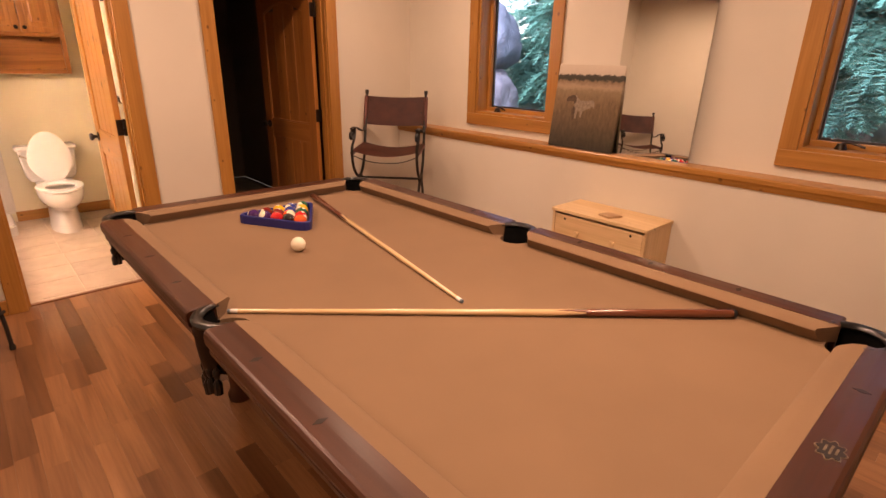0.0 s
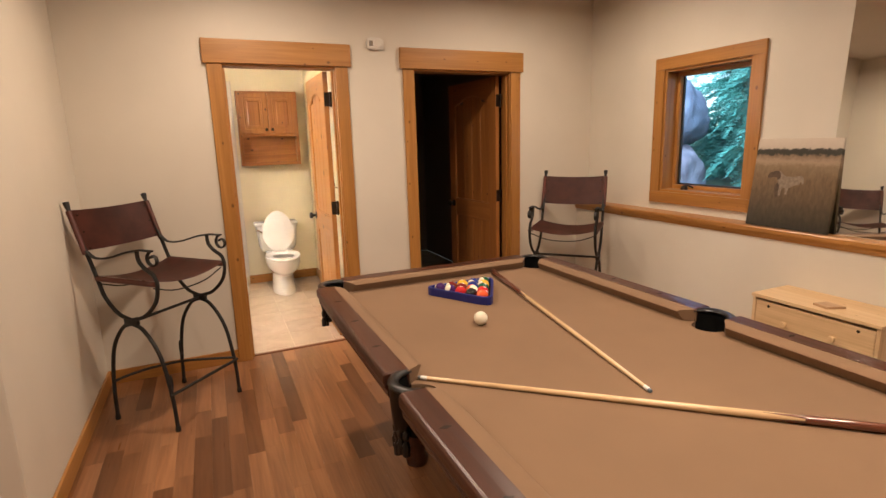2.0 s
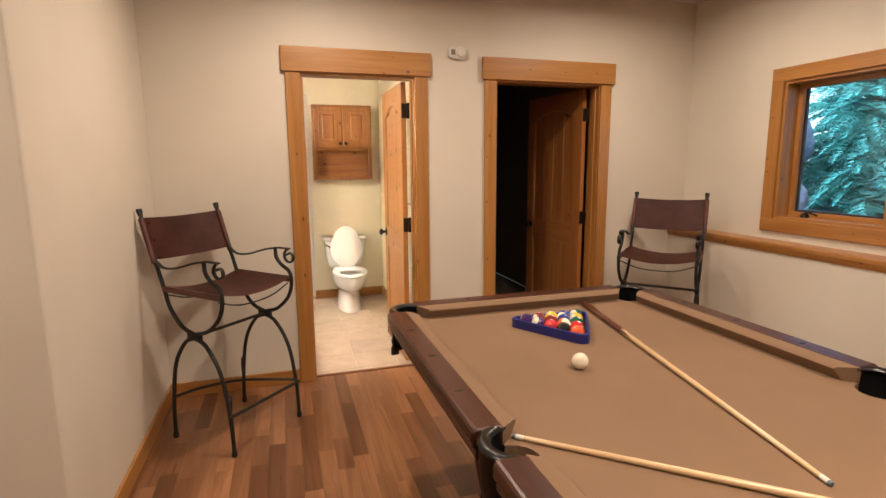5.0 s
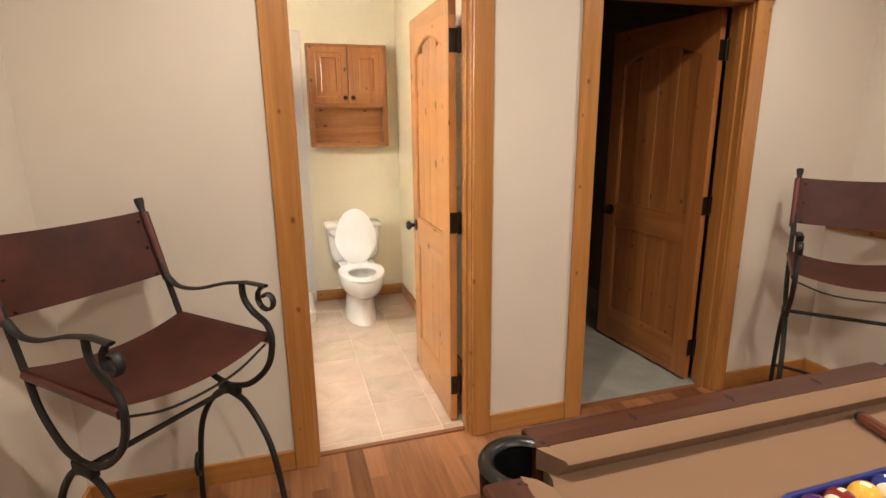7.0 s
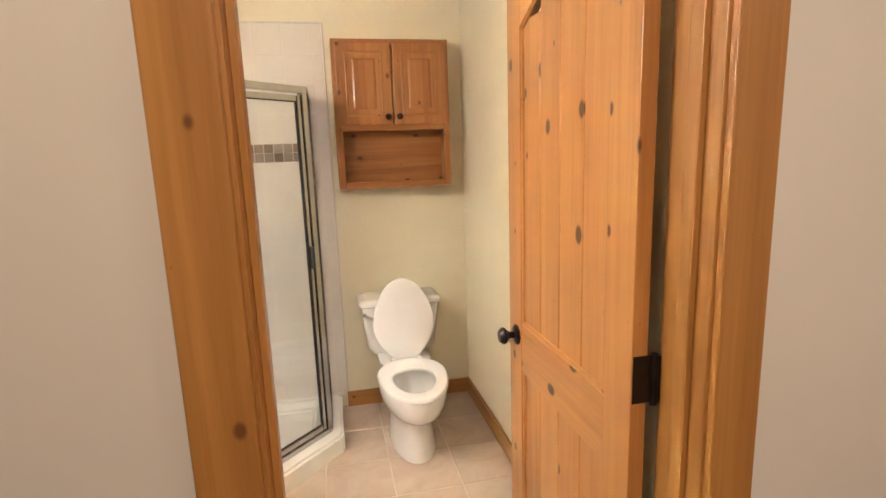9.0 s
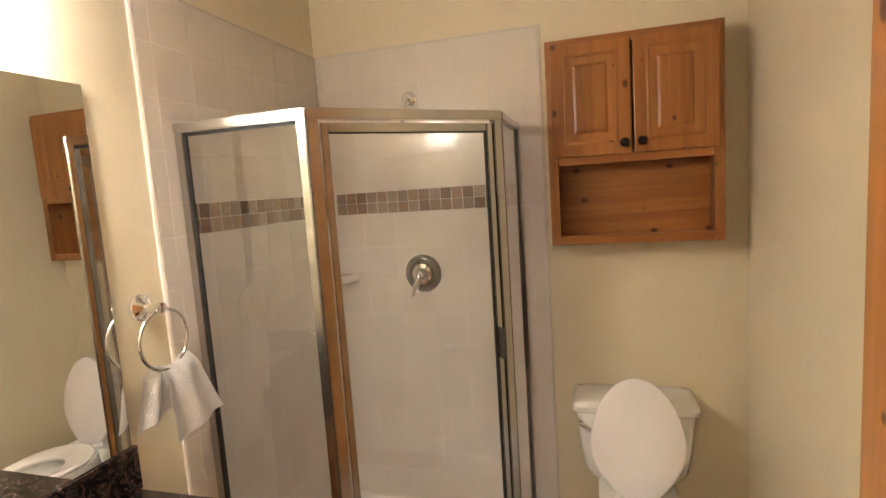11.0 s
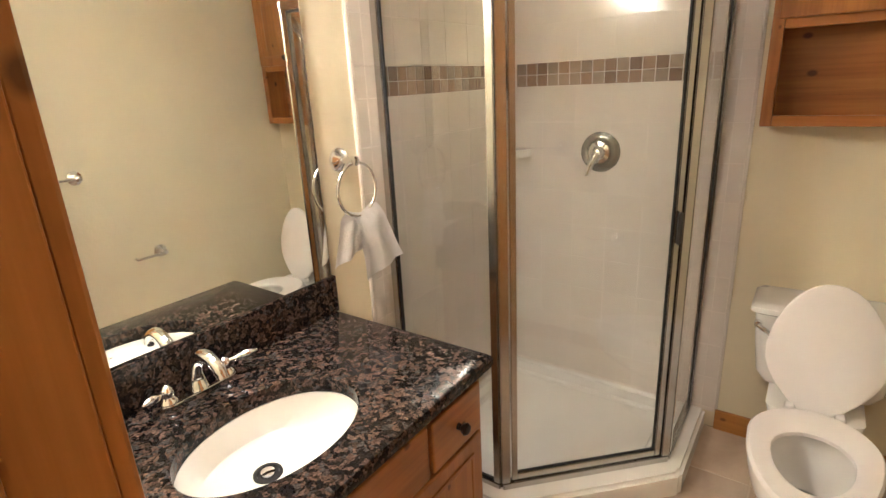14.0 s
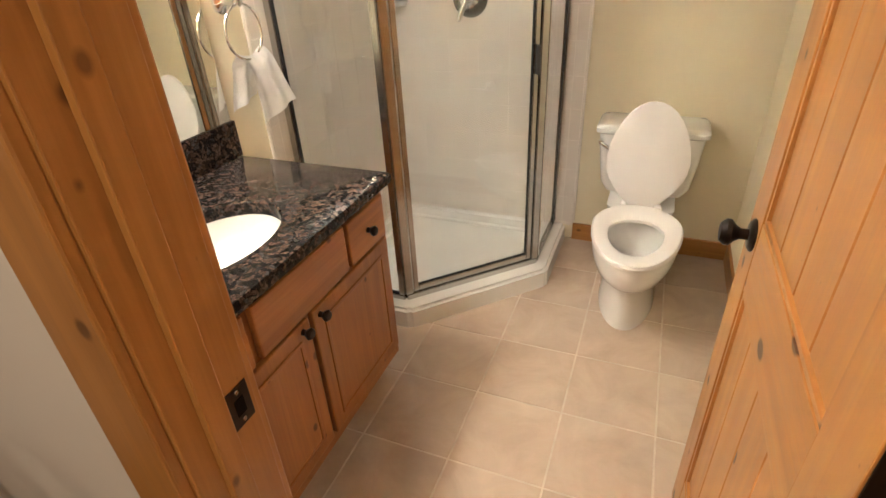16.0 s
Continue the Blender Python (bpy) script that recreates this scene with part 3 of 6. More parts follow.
def rail(u0, u1, at, name_x):
    """One wooden rail with its cushion; u runs along it, v inward from its outer side. at(u, v, z) gives the place."""
    prof = [(0.03, 0.742), (0.05, 0.735), (WOODW, 0.735), (WOODW, 0.836), (0.05, RTOP), (0.014, RTOP), (0.007, RTOP - 0.0025), (0.002, RTOP - 0.008), (0.0, RTOP - 0.017), (0.0, 0.805), (0.004, 0.792), (0.014, 0.780), (0.010, 0.774), (0.012, 0.760)]
    bm = bmesh.new()
    n = len(prof)
    ends = []
    for u in (u0, u0 + 0.006, u1 - 0.006, u1):
        k = 0.004 if u in (u0, u1) else 0.0
        ends.append([bm.verts.new(at(u, min(max(v, k), WOODW), z - (k if z > 0.8 else 0))) for v, z in prof])
    for a, b in zip(ends, ends[1:]):
        for i in range(n):
            bm.faces.new((a[i], a[(i + 1) % n], b[(i + 1) % n], b[i]))
    bm.faces.new(ends[0])
    bm.faces.new(ends[-1][::-1])
    part("rail", bm, mahogany_x if name_x else mahogany_y, table)
    cprof = [(WOODW + 0.0005, 0.835, 0.0), (0.11, 0.834, 0.4), (NOSE - 0.006, 0.828, 0.92), (NOSE, 0.822, 1.0), (NOSE - 0.004, 0.814, 0.95), (NOSE - 0.022, BED + 0.0005, 0.7), (WOODW + 0.0005, BED + 0.0005, 0.0)]
    bm = bmesh.new()
    ca, cb = u0 - 0.002, u1 + 0.002
    ends = []
    for base, sgn in ((ca, 1), (cb, -1)):
        ends.append([bm.verts.new(at(base + sgn * 0.045 * k, v, z)) for v, z, k in cprof])
    m = len(cprof)
    for i in range(m):
        bm.faces.new((ends[0][i], ends[0][(i + 1) % m], ends[1][(i + 1) % m], ends[1][i]))
    bm.faces.new(ends[0])
    bm.faces.new(ends[1][::-1])
    part("cushion", bm, felt, table, "tan cloth covered rail cushion", True)


GC, GS = 0.155, 0.066
for s in (-1, 1):
    for a, b in ((-HY + GC, -GS), (GS, HY - GC)):
        rail(a, b, lambda u, v, z, s=s: (s * (HX - v), u, z), False)
    rail(-HX + GC, HX - GC, lambda u, v, z, s=s: (u, s * (HY - v), z), True)
# diamonds let into the rails
pearl = plain("dark_inlay", (0.012, 0.007, 0.005), 0.6, vary=0.2)
for s in (-1, 1):
    for k in (-3, -2, -1, 1, 2, 3):
        y = k * (2 * NY / 8)
        part("sight", prism([(s * (HX - 0.045) - 0.017, y), (s * (HX - 0.045), y - 0.008), (s * (HX - 0.045) + 0.017, y), (s * (HX - 0.045), y + 0.008)], RTOP - 0.002, RTOP + 0.0006), pearl, table, "dark diamond sight")
    for k in (-1, 0, 1):
        x = k * (2 * NX / 4)
        if s == -1 and k == 0:
            continue
        part("sight", prism([(x - 0.008, s * (HY - 0.045)), (x, s * (HY - 0.045) - 0.017), (x + 0.008, s * (HY - 0.045)), (x, s * (HY - 0.045) + 0.017)], RTOP - 0.002, RTOP + 0.0006), pearl, table, "dark diamond sight")
# maker's plate, drawn as a plain shape
brass = plain("aged_brass", (0.30, 0.25, 0.16), 0.4, 0.8, vary=0.4, scale=60)


def badge(k):
    """A lobed diamond outline on the end rail."""
    return [(0.006 + k * (0.031 + 0.005 * math.cos(a * 8)) * math.cos(a), -HY + 0.040 + k * (0.023 + 0.004 * math.cos(a * 8)) * math.sin(a)) for a in (2 * math.pi * i / 48 for i in range(48))]


plate = part("maker_plate", prism(badge(1.0), RTOP - 0.001, RTOP + 0.0014), brass, table, "small dark and brass diamond badge")
part("badge_centre", prism(badge(0.9), RTOP + 0.001, RTOP + 0.002), pearl, plate)
for k in (-1, 0, 1):
    part("badge_bar", box(-0.010 + abs(k) * 0.005, 0.022 - abs(k) * 0.005, -HY + 0.038 + k * 0.009, -HY + 0.042 + k * 0.009, RTOP + 0.0016, RTOP + 0.0026), brass, plate)
# pockets
for px, py, ang in POCKETS:
    a = radians(ang)
    corner = ang % 90 != 0
    span = 128 if corner else 92
    arc = [(px + (PR + 0.014) * math.cos(a + radians(t)), py + (PR + 0.014) * math.sin(a + radians(t)), RTOP - 0.011) for t in range(-span, span + 1, 8)]
    pk = part("pocket", tube(arc, [0.010 + 0.007 * min(1, min(i, len(arc) - 1 - i) / 3) for i in range(len(arc))], 10, 0.62), black_leather, table, "black leather pocket with fringe", True)
    bm = lathe([(PR + 0.006, RTOP - 0.01), (PR + 0.004, BED - 0.04), (PR - 0.008, BED - 0.10), (0.0, BED - 0.115), (0.0, BED - 0.12), (PR, BED - 0.11), (PR + 0.012, BED - 0.04), (PR + 0.013, RTOP - 0.01)], 24, (px, py, 0))
    dele = [v for v in bm.verts if v.co.z > BED - 0.035 and ((v.co.x - px) * math.cos(a) + (v.co.y - py) * math.sin(a)) < -0.01]
    bmesh.ops.delete(bm, geom=dele, context="VERTS")
    part("cup", bm, pocket_lining, pk, "", True)
    # shield hanging outside with a scalloped lower edge
    bm = bmesh.new()
    rows = []
    sh = 58
    for j in range(7):
        f = j / 6
        row = []
        for i in range(13):
            t = -sh + 2 * sh * i / 12
            rr = PR + 0.028 - 0.012 * f * f
            drop = (0.105 + 0.045 * math.cos(radians(t) * 1.5) + (0.008 if i % 2 else -0.004)) * f
            row.append(bm.verts.new((px + rr * math.cos(a + radians(t * (1 - 0.25 * f))), py + rr * math.sin(a + radians(t * (1 - 0.25 * f))), RTOP - 0.012 - drop)))
        rows.append(row)
    for q, r in zip(rows, rows[1:]):
        for i in range(12):
            bm.faces.new((q[i], q[i + 1], r[i + 1], r[i]))
    bmesh.ops.solidify(bm, geom=bm.faces[:], thickness=0.005)
    shield = part("shield", bm, black_leather, pk, "", True)
    for i in range(5):
        t = radians(-34 + 17 * i)
        tx, ty = px + (PR + 0.012) * math.cos(a + t), py + (PR + 0.012) * math.sin(a + t)
        part("tassel", lathe([(0.002, 0.70), (0.004, 0.655), (0.011, 0.645), (0.009, 0.628), (0.005, 0.622), (0.013, 0.606), (0.012, 0.575), (0.0, 0.572)], 8, (tx, ty, 0.045 if abs(i - 2) else 0.032)), black_leather, pk, "leather tassel", True)
# apron and legs
for s in (-1, 1):
    part("apron", box(s * (HX - 0.058), s * (HX - 0.082), -HY + 0.13, HY - 0.13, 0.675, 0.7345, 0.006), mahogany_y, table)
    part("apron", box(-HX + 0.13, HX - 0.13, s * (HY - 0.058), s * (HY - 0.082), 0.675, 0.7345, 0.006), mahogany_x, table)
    for r in (-1, 1):
        part("leg", lathe([(0.05, 0.0), (0.055, 0.03), (0.04, 0.06), (0.045, 0.12), (0.075, 0.28), (0.085, 0.38), (0.06, 0.46), (0.075, 0.50), (0.078, 0.72)], 24, (s * (HX - 0.36), r * (HY - 0.5), 0)), mahogany_y, table, "turned mahogany leg", True)
part("slate_frame", box(-HX + 0.126, HX - 0.126, -HY + 0.126, HY - 0.126, 0.62, 0.66), mahogany_y, table)

# ---- balls, triangle, cues ----
white_ball = plain("ivory_phenolic", (0.80, 0.74, 0.58), 0.12, vary=0.02, bump_s=0, coat=0.5)
BALLC = {"yellow": (0.75, 0.42, 0.02), "blue": (0.02, 0.035, 0.24), "red": (0.55, 0.02, 0.02), "purple": (0.06, 0.02, 0.12), "orange": (0.75, 0.11, 0.02), "green": (0.01, 0.09, 0.05), "maroon": (0.18, 0.02, 0.015), "black": (0.01, 0.01, 0.011)}
ball_mats = {k: plain("phenolic_" + k, c, 0.1, vary=0.02, bump_s=0, coat=0.6) for k, c in BALLC.items()}
R = 0.0286


def ball(colour, striped, x, y, tilt, group=""):
    kind = "striped" if striped else "solid"
    bm = bmesh.new()
    bmesh.ops.create_uvsphere(bm, u_segments=32, v_segments=20, radius=R)
    for f in bm.faces:
        c = f.calc_center_median()
        far = max(abs(c.x) / R - 0.955, 0) > 0
        f.material_index = 1 if far or (striped and abs(c.z) > R * 0.72) else 0
        f.smooth = True
    ob = new("billiard_ball", None)
    me = bpy.data.meshes.new("billiard_ball")
    bm.to_mesh(me)
    bm.free()
    me.materials.append(white_ball if colour == "white" else ball_mats[colour])
    me.materials.append(white_ball)
    bpy.data.objects.remove(ob)
    ob = new("billiard_ball", me)
    ob.matrix_basis = pose(x, y, BED + R, *tilt)
    if colour == "white":
        return tagged(ob, "ivory white cue ball on tan cloth", "billiard ball")
    return tagged(ob, f"glossy {kind} {colour} billiard ball in the rack", "billiard ball", "balls in the triangle rack")


RACK = [[("orange", 0)], [("black", 0), ("red", 1)], [("red", 0), ("orange", 1), ("green", 0)], [("purple", 1), ("maroon", 0), ("blue", 0), ("yellow", 1)], [("purple", 0), ("maroon", 1), ("yellow", 0), ("blue", 1), ("green", 1)]]
RCX, RCY = 0.949, -1.640
rng = random.Random(4)
for i, row in enumerate(RACK):
    for j, (c, st) in enumerate(row):
        bx = RCX + (j - i / 2) * 2 * R * 1.06
        by = RCY - 0.137 + i * 2 * R * 1.06 * math.sin(radians(60))
        ball(c, st, bx, by, (rng.uniform(-60, 60), rng.uniform(20, 130), rng.uniform(-180, 0)))
ball("white", 0, 0.795, -2.05, (0, 40, 0))
tri_m = plain("blue_plastic", (0.012, 0.018, 0.16), 0.35, vary=0.1)
bm = bmesh.new()
rings = []
for inr, rmax, z in ((0.1055, 0.184, 0.0008), (0.1055, 0.184, 0.036), (0.1075, 0.187, 0.039), (0.115, 0.197, 0.039), (0.117, 0.200, 0.036), (0.117, 0.200, 0.0008)):
    ring = []
    for k in range(3):
        for d in (-30, -9, -3, 3, 9, 30):
            rr = min(inr / math.cos(radians(60 - abs(d))), rmax)
            ring.append(bm.verts.new((rr * math.cos(radians(-90 + 120 * k + d)), rr * math.sin(radians(-90 + 120 * k + d)), z)))
    rings.append(ring)
for a, b in zip(rings, rings[1:] + rings[:1]):
    for k in range(18):
        bm.faces.new((a[k], a[(k + 1) % 18], b[(k + 1) % 18], b[k]))
tri = solid("triangle_rack", bm, tri_m, "blue plastic triangle rack round the balls", "billiard rack", "")
tri.matrix_basis = pose(RCX, RCY, BED)

maple = wood("maple_shaft", (0.55, 0.36, 0.17), (0.66, 0.46, 0.24), (0.72, 0.52, 0.30), axis=0, rough=0.25, coat=0.5)
rosewood = wood("rosewood_butt", (0.05, 0.013, 0.008), (0.11, 0.03, 0.015), (0.17, 0.055, 0.025), axis=0, rough=0.15, coat=0.8)
ferrule = plain("white_ferrule", (0.75, 0.73, 0.68), 0.3, vary=0.03)
tip_m = plain("blue_grey_tip", (0.16, 0.2, 0.24), 0.9)


def cue(tip, butt):
    tx, ty = tip
    bx, by = butt
    ln = math.hypot(bx - tx, by - ty)
    t = new("cue_stick")
    slope = math.degrees(math.atan2(0.0145 - 0.0065, ln))
    t.matrix_basis = pose(tx, ty, BED + 0.0068, 0, 0, math.degrees(math.atan2(by - ty, bx - tx))) @ pose(0, 0, 0, 0, -slope, 0)
    tagged(t, "maple cue stick with dark rosewood butt on the cloth", "cue stick", "cue sticks on the table")

    def seg(name, u0, u1, r0, r1, m, label=""):
        return part(name, lathe([(0.0, u0), (r0 * 0.92, u0 + 0.0001), (r0, u0 + 0.002), (r1, u1 - 0.002), (r1 * 0.92, u1 - 0.0001), (0.0, u1)], 16, axis=0), m, t, label, True)
    seg("tip", 0.0, 0.008, 0.006, 0.0064, tip_m, "chalked leather tip")
    seg("ferrule", 0.008, 0.03, 0.0064, 0.0065, ferrule)
    seg("shaft", 0.03, ln * 0.70, 0.0065, 0.0112, maple)
    butt_p = seg("butt", ln * 0.70, ln - 0.012, 0.0112, 0.0145, rosewood, "polished rosewood butt")
    for k in range(4):
        a0 = k * math.pi / 2 + 0.4
        bm = bmesh.new()
        u0, u1 = ln * 0.70 - 0.10, ln * 0.70 + 0.004
        r = 0.0114
        vs = []
        for d in (-0.55, -0.2, 0.2, 0.55):
            vs.append(bm.verts.new((u1, (r + 0.0004) * math.cos(a0 + d), (r + 0.0004) * math.sin(a0 + d))))
        apex = bm.verts.new((u0, (r - 0.0004) * math.cos(a0), (r - 0.0004) * math.sin(a0)))
        for p, q in zip(vs, vs[1:]):
            bm.faces.new((p, q, apex))
        part("inlay_point", bm, rosewood, butt_p)
    seg("bumper", ln - 0.012, ln, 0.0145, 0.012, black_rubber)


cue((0.957, -2.795), (1.245, -1.345))
cue((0.386, -2.398), (1.513, -3.392))

# ---- iron and leather bar chairs ----


def bar_chair(place, turn, label):
    t = thing("bar_chair", label, "bar chair", place, turn, group="iron and leather bar chairs")
    W = 0.242
    r = 0.0105
    for s in (-1, 1):
        x = s * W
        part("leg", tube(smooth_curve([(x, -0.225, 0.0), (x, -0.215, 0.20), (x, -0.17, 0.43), (x, -0.08, 0.565), (x, 0.0, 0.60)], 5), r), iron, t, "", True)
        part("leg", tube(smooth_curve([(x, 0.225, 0.0), (x, 0.215, 0.20), (x, 0.17, 0.43), (x, 0.08, 0.565), (x, 0.0, 0.60)], 5), r), iron, t, "", True)
        for y in (-0.225, 0.225):
            part("foot", lathe([(0.0, 0.0), (0.014, 0.0), (0.0145, 0.02), (0.011, 0.03)], 10, (x, y, 0)), iron, t, "", True)
        part("back_post", tube(smooth_curve([(x, 0.0, 0.62), (x, 0.09, 0.65), (x, 0.17, 0.735), (x, 0.205, 0.83), (x, 0.24, 0.93), (x, 0.30, 1.09), (x, 0.345, 1.228)], 5), r), iron, t, "", True)
        part("finial", tube([(x, 0.343, 1.218), (x, 0.35, 1.243), (x, 0.353, 1.255)], [0.011, 0.016, 0.015], 8), iron, t, "", True)
        part("arm_support", tube(smooth_curve([(x, 0.0, 0.62), (x, -0.10, 0.65), (x, -0.19, 0.73), (x, -0.22, 0.82), (x, -0.205, 0.88), (x, -0.15, 0.915), (x, -0.115, 0.955), (x, -0.11, 1.008)], 5), r), iron, t, "", True)
        scroll = []
        for k in range(15):
            a = radians(90 + 30 * k)
            q = 0.045 * (1 - k / 22)
            scroll.append((x, -0.215 - q * math.cos(a - math.pi) * -1 * 1.0, 0.965 + q * math.sin(a)))
        pts = smooth_curve([(x, 0.258, 0.99), (x, 0.20, 0.955), (x, 0.10, 0.96), (x, -0.03, 0.995), (x, -0.13, 1.012)], 4) + [Vector((x, -0.215 - 0.0, 1.010))] + [Vector(p) for p in scroll[1:]]
        arm = part("arm", tube(pts, 0.0125, 8, 0.45), iron, t, "flat iron arm ending in a scroll", True)
        part("clamp", box(x - 0.014, x + 0.014, -0.045, 0.045, 0.592, 0.628, 0.006), iron, t, "", True)
        part("seat_rod", tube([(x, -0.225, 0.825), (x, 0.21, 0.835)], 0.009), iron, t, "", True)
    part("stretcher", tube([(-W, 0, 0.61), (W, 0, 0.61)], 0.009), iron, t, "", True)
    # a bowed foot stretcher from corner to corner, a scroll at the other two legs
    part("foot_stretcher", tube(smooth_curve([(-W, 0.215, 0.235), (-0.11, 0.145, 0.252), (0.03, 0.02, 0.262), (0.14, -0.12, 0.252), (W, -0.218, 0.23)], 6), 0.008), iron, t, "", True)
    for s in (-1, 1):
        cx, cy = s * (W - 0.024), s * 0.19
        part("leg_scroll", tube([(cx + s * 0.034 * math.cos(k * math.pi / 10) * 0.75, cy + s * 0.034 * math.cos(k * math.pi / 10) * 0.66, 0.262 + 0.042 * math.sin(k * math.pi / 10)) for k in range(-2, 17)], 0.007, 8), iron, t, "", True)
    part("foot_rest", tube([(-W - 0.015, -0.222, 0.215), (W + 0.015, -0.222, 0.215)], 0.009), iron, t, "", True)
    # leather: a sagging seat sling and a slightly bowed back
    bm = bmesh.new()
    rows = []
    for i in range(15):
        u = -1 + 2 * i / 14
        row = []
        for j in range(9):
            v = -1 + 2 * j / 8
            row.append(bm.verts.new((u * (W + 0.006), v * 0.215, 0.855 - 0.04 * (1 - u * u) * (0.9 + 0.1 * v * v) + 0.004 * v)))
        rows.append(row)
    for q, w in zip(rows, rows[1:]):
        for j in range(8):
            bm.faces.new((q[j], q[j + 1], w[j + 1], w[j]))
    bmesh.ops.solidify(bm, geom=bm.faces[:], thickness=0.005)
    seat = part("seat", bm, leather, t, "sagging oxblood leather seat", True)
    for s in (-1, 1):
        part("seat_hem", tube([(s * (W + 0.002), -0.214, 0.832), (s * (W + 0.002), 0.207, 0.840)], 0.0145, 10), leather, seat, "", True)
    part("cord", tube(smooth_curve([(-W, -0.19, 0.81), (-0.1, -0.19, 0.765), (0.1, -0.19, 0.765), (W, -0.19, 0.81)], 5), 0.004, 6), iron, t, "", True)
    part("cord", tube(smooth_curve([(-W, 0.19, 0.81), (-0.1, 0.19, 0.765), (0.1, 0.19, 0.765), (W, 0.19, 0.81)], 5), 0.004, 6), iron, t, "", True)
    bm = bmesh.new()
    rows = []
    for i in range(15):
        u = -1 + 2 * i / 14
        row = []
        for j in range(7):
            v = j / 6
            z = 0.992 + 0.22 * v - 0.012 * (1 - u * u)
            y = 0.262 + (z - 0.975) * 0.33 + 0.030 * (1 - u * u)
            row.append(bm.verts.new((u * (W + 0.012), y, z)))
        rows.append(row)
    for q, w in zip(rows, rows[1:]):
        for j in range(6):
            bm.faces.new((q[j], q[j + 1], w[j + 1], w[j]))
    bmesh.ops.solidify(bm, geom=bm.faces[:], thickness=0.005)
    back = part("backrest", bm, leather, t, "oxblood leather backrest", True)
    for s in (-1, 1):
        part("back_hem", tube([(s * (W + 0.004), 0.262, 0.972), (s * (W + 0.004), 0.338, 1.206)], 0.0145, 10), leather, back, "", True)
        for z in (1.0, 1.09, 1.18):
            part("rivet", lathe([(0.0, -0.004), (0.005, -0.002), (0.006, 0.0)], 8, (s * (W - 0.03), 0.256 + (z - 0.975) * 0.33, z), axis=1), bronze, back)
    return t


bar_chair((-0.45, -0.517, 0.0005), 46.5, "black iron bar chair with oxblood leather beside the bathroom door")
bar_chair((2.364, -0.537, 0.0005), -47, "black iron bar chair with oxblood leather in the window corner")

# ---- things along the window wall ----
dr = thing("nightstand", "small unpainted pine chest of drawers by the low wall", "chest of drawers", (2.727, -2.272, 0))
DX, DY, DZ = 0.153, 0.312, 0.643
part("top", box(-DX - 0.008, DX - 0.002, -DY - 0.006, DY + 0.006, DZ - 0.02, DZ, 0.003), raw_pine_y, dr)
for s in (-1, 1):
    part("side_panel", box(-DX, DX - 0.004, s * DY, s * (DY - 0.018), 0, DZ - 0.0205, 0.002), raw_pine_z, dr)
part("back_panel", box(DX - 0.012, DX - 0.004, -DY + 0.0185, DY - 0.0185, 0.06, DZ - 0.021), raw_pine_y, dr)
for k in range(3):
    z0 = 0.06 + k * 0.185
    d = part("drawer", box(-DX + 0.002, -DX + 0.02, -DY + 0.021, DY - 0.021, z0, z0 + 0.178, 0.003), raw_pine_y, dr)
    for s in (-1, 1):
        part("drawer_knob", lathe([(0.0, -0.03), (0.014, -0.028), (0.017, -0.02), (0.009, -0.01), (0.008, 0.0)], 14, (-DX + 0.002, s * 0.12, z0 + 0.085), axis=0), raw_pine_z, d, "round wooden knob", True)
        # A dark metal disc on the drawer front stands for a knot.
        part("bore", lathe([(0.0, -0.0012), (0.008, -0.0012), (0.008, 0.0)], 12, (-DX + 0.002, s * 0.22, z0 + 0.155), axis=0), bronze, d, "dark round knot")
part("plinth", box(-DX + 0.01, -DX + 0.024, -DY + 0.019, DY - 0.019, 0.002, 0.055, 0.002), raw_pine_y, dr)
solid("coaster", prism([(2.60, -2.33), (2.69, -2.37), (2.70, -2.27), (2.62, -2.25)], DZ + 0.0005, DZ + 0.012, 2, 0.002), wood("coaster_wood", (0.36, 0.2, 0.09), (0.46, 0.28, 0.14), (0.55, 0.36, 0.2), axis=1, coat=0), "small wooden block lying on the chest", "coaster", "")

mr = new("leaning_mirror")
mr.matrix_basis = pose(2.945, -2.325, 0.9605, 0, 2.75, 0)
tagged(mr, "tall frameless mirror leaning on the ledge", "mirror")
part("mirror_glass", box(-0.003, 0.003, -0.258, 0.258, 0.0, 1.22, 0.001), mirror_m, mr)
part("backing", box(0.0032, 0.010, -0.252, 0.252, 0.002, 1.218), plain("mirror_backing", (0.10, 0.08, 0.07), 0.8), mr)

# canvas print: meadow, tree line, pale sky and a standing dog
cv, nt, p = nodes_of("printed_canvas")
tc = nt.nodes.new("ShaderNodeTexCoord")
sp = nt.nodes.new("ShaderNodeSeparateXYZ")
nt.links.new(tc.outputs["Object"], sp.inputs[0])
v = coords(nt, (1, 1, 1), False)
v2 = coords(nt, (20, 55, 22), False)
wob = noise_tex(nt, v, 45, 4)
ad = nt.nodes.new("ShaderNodeMath")
ad.operation = "MULTIPLY_ADD"
ad.inputs[1].default_value = 0.045
nt.links.new(wob, ad.inputs[0])
nt.links.new(sp.outputs[2], ad.inputs[2])
mrg = nt.nodes.new("ShaderNodeMapRange")
mrg.inputs["From Min"].default_value, mrg.inputs["From Max"].default_value = 0.03, 0.55
nt.links.new(ad.outputs[0], mrg.inputs["Value"])
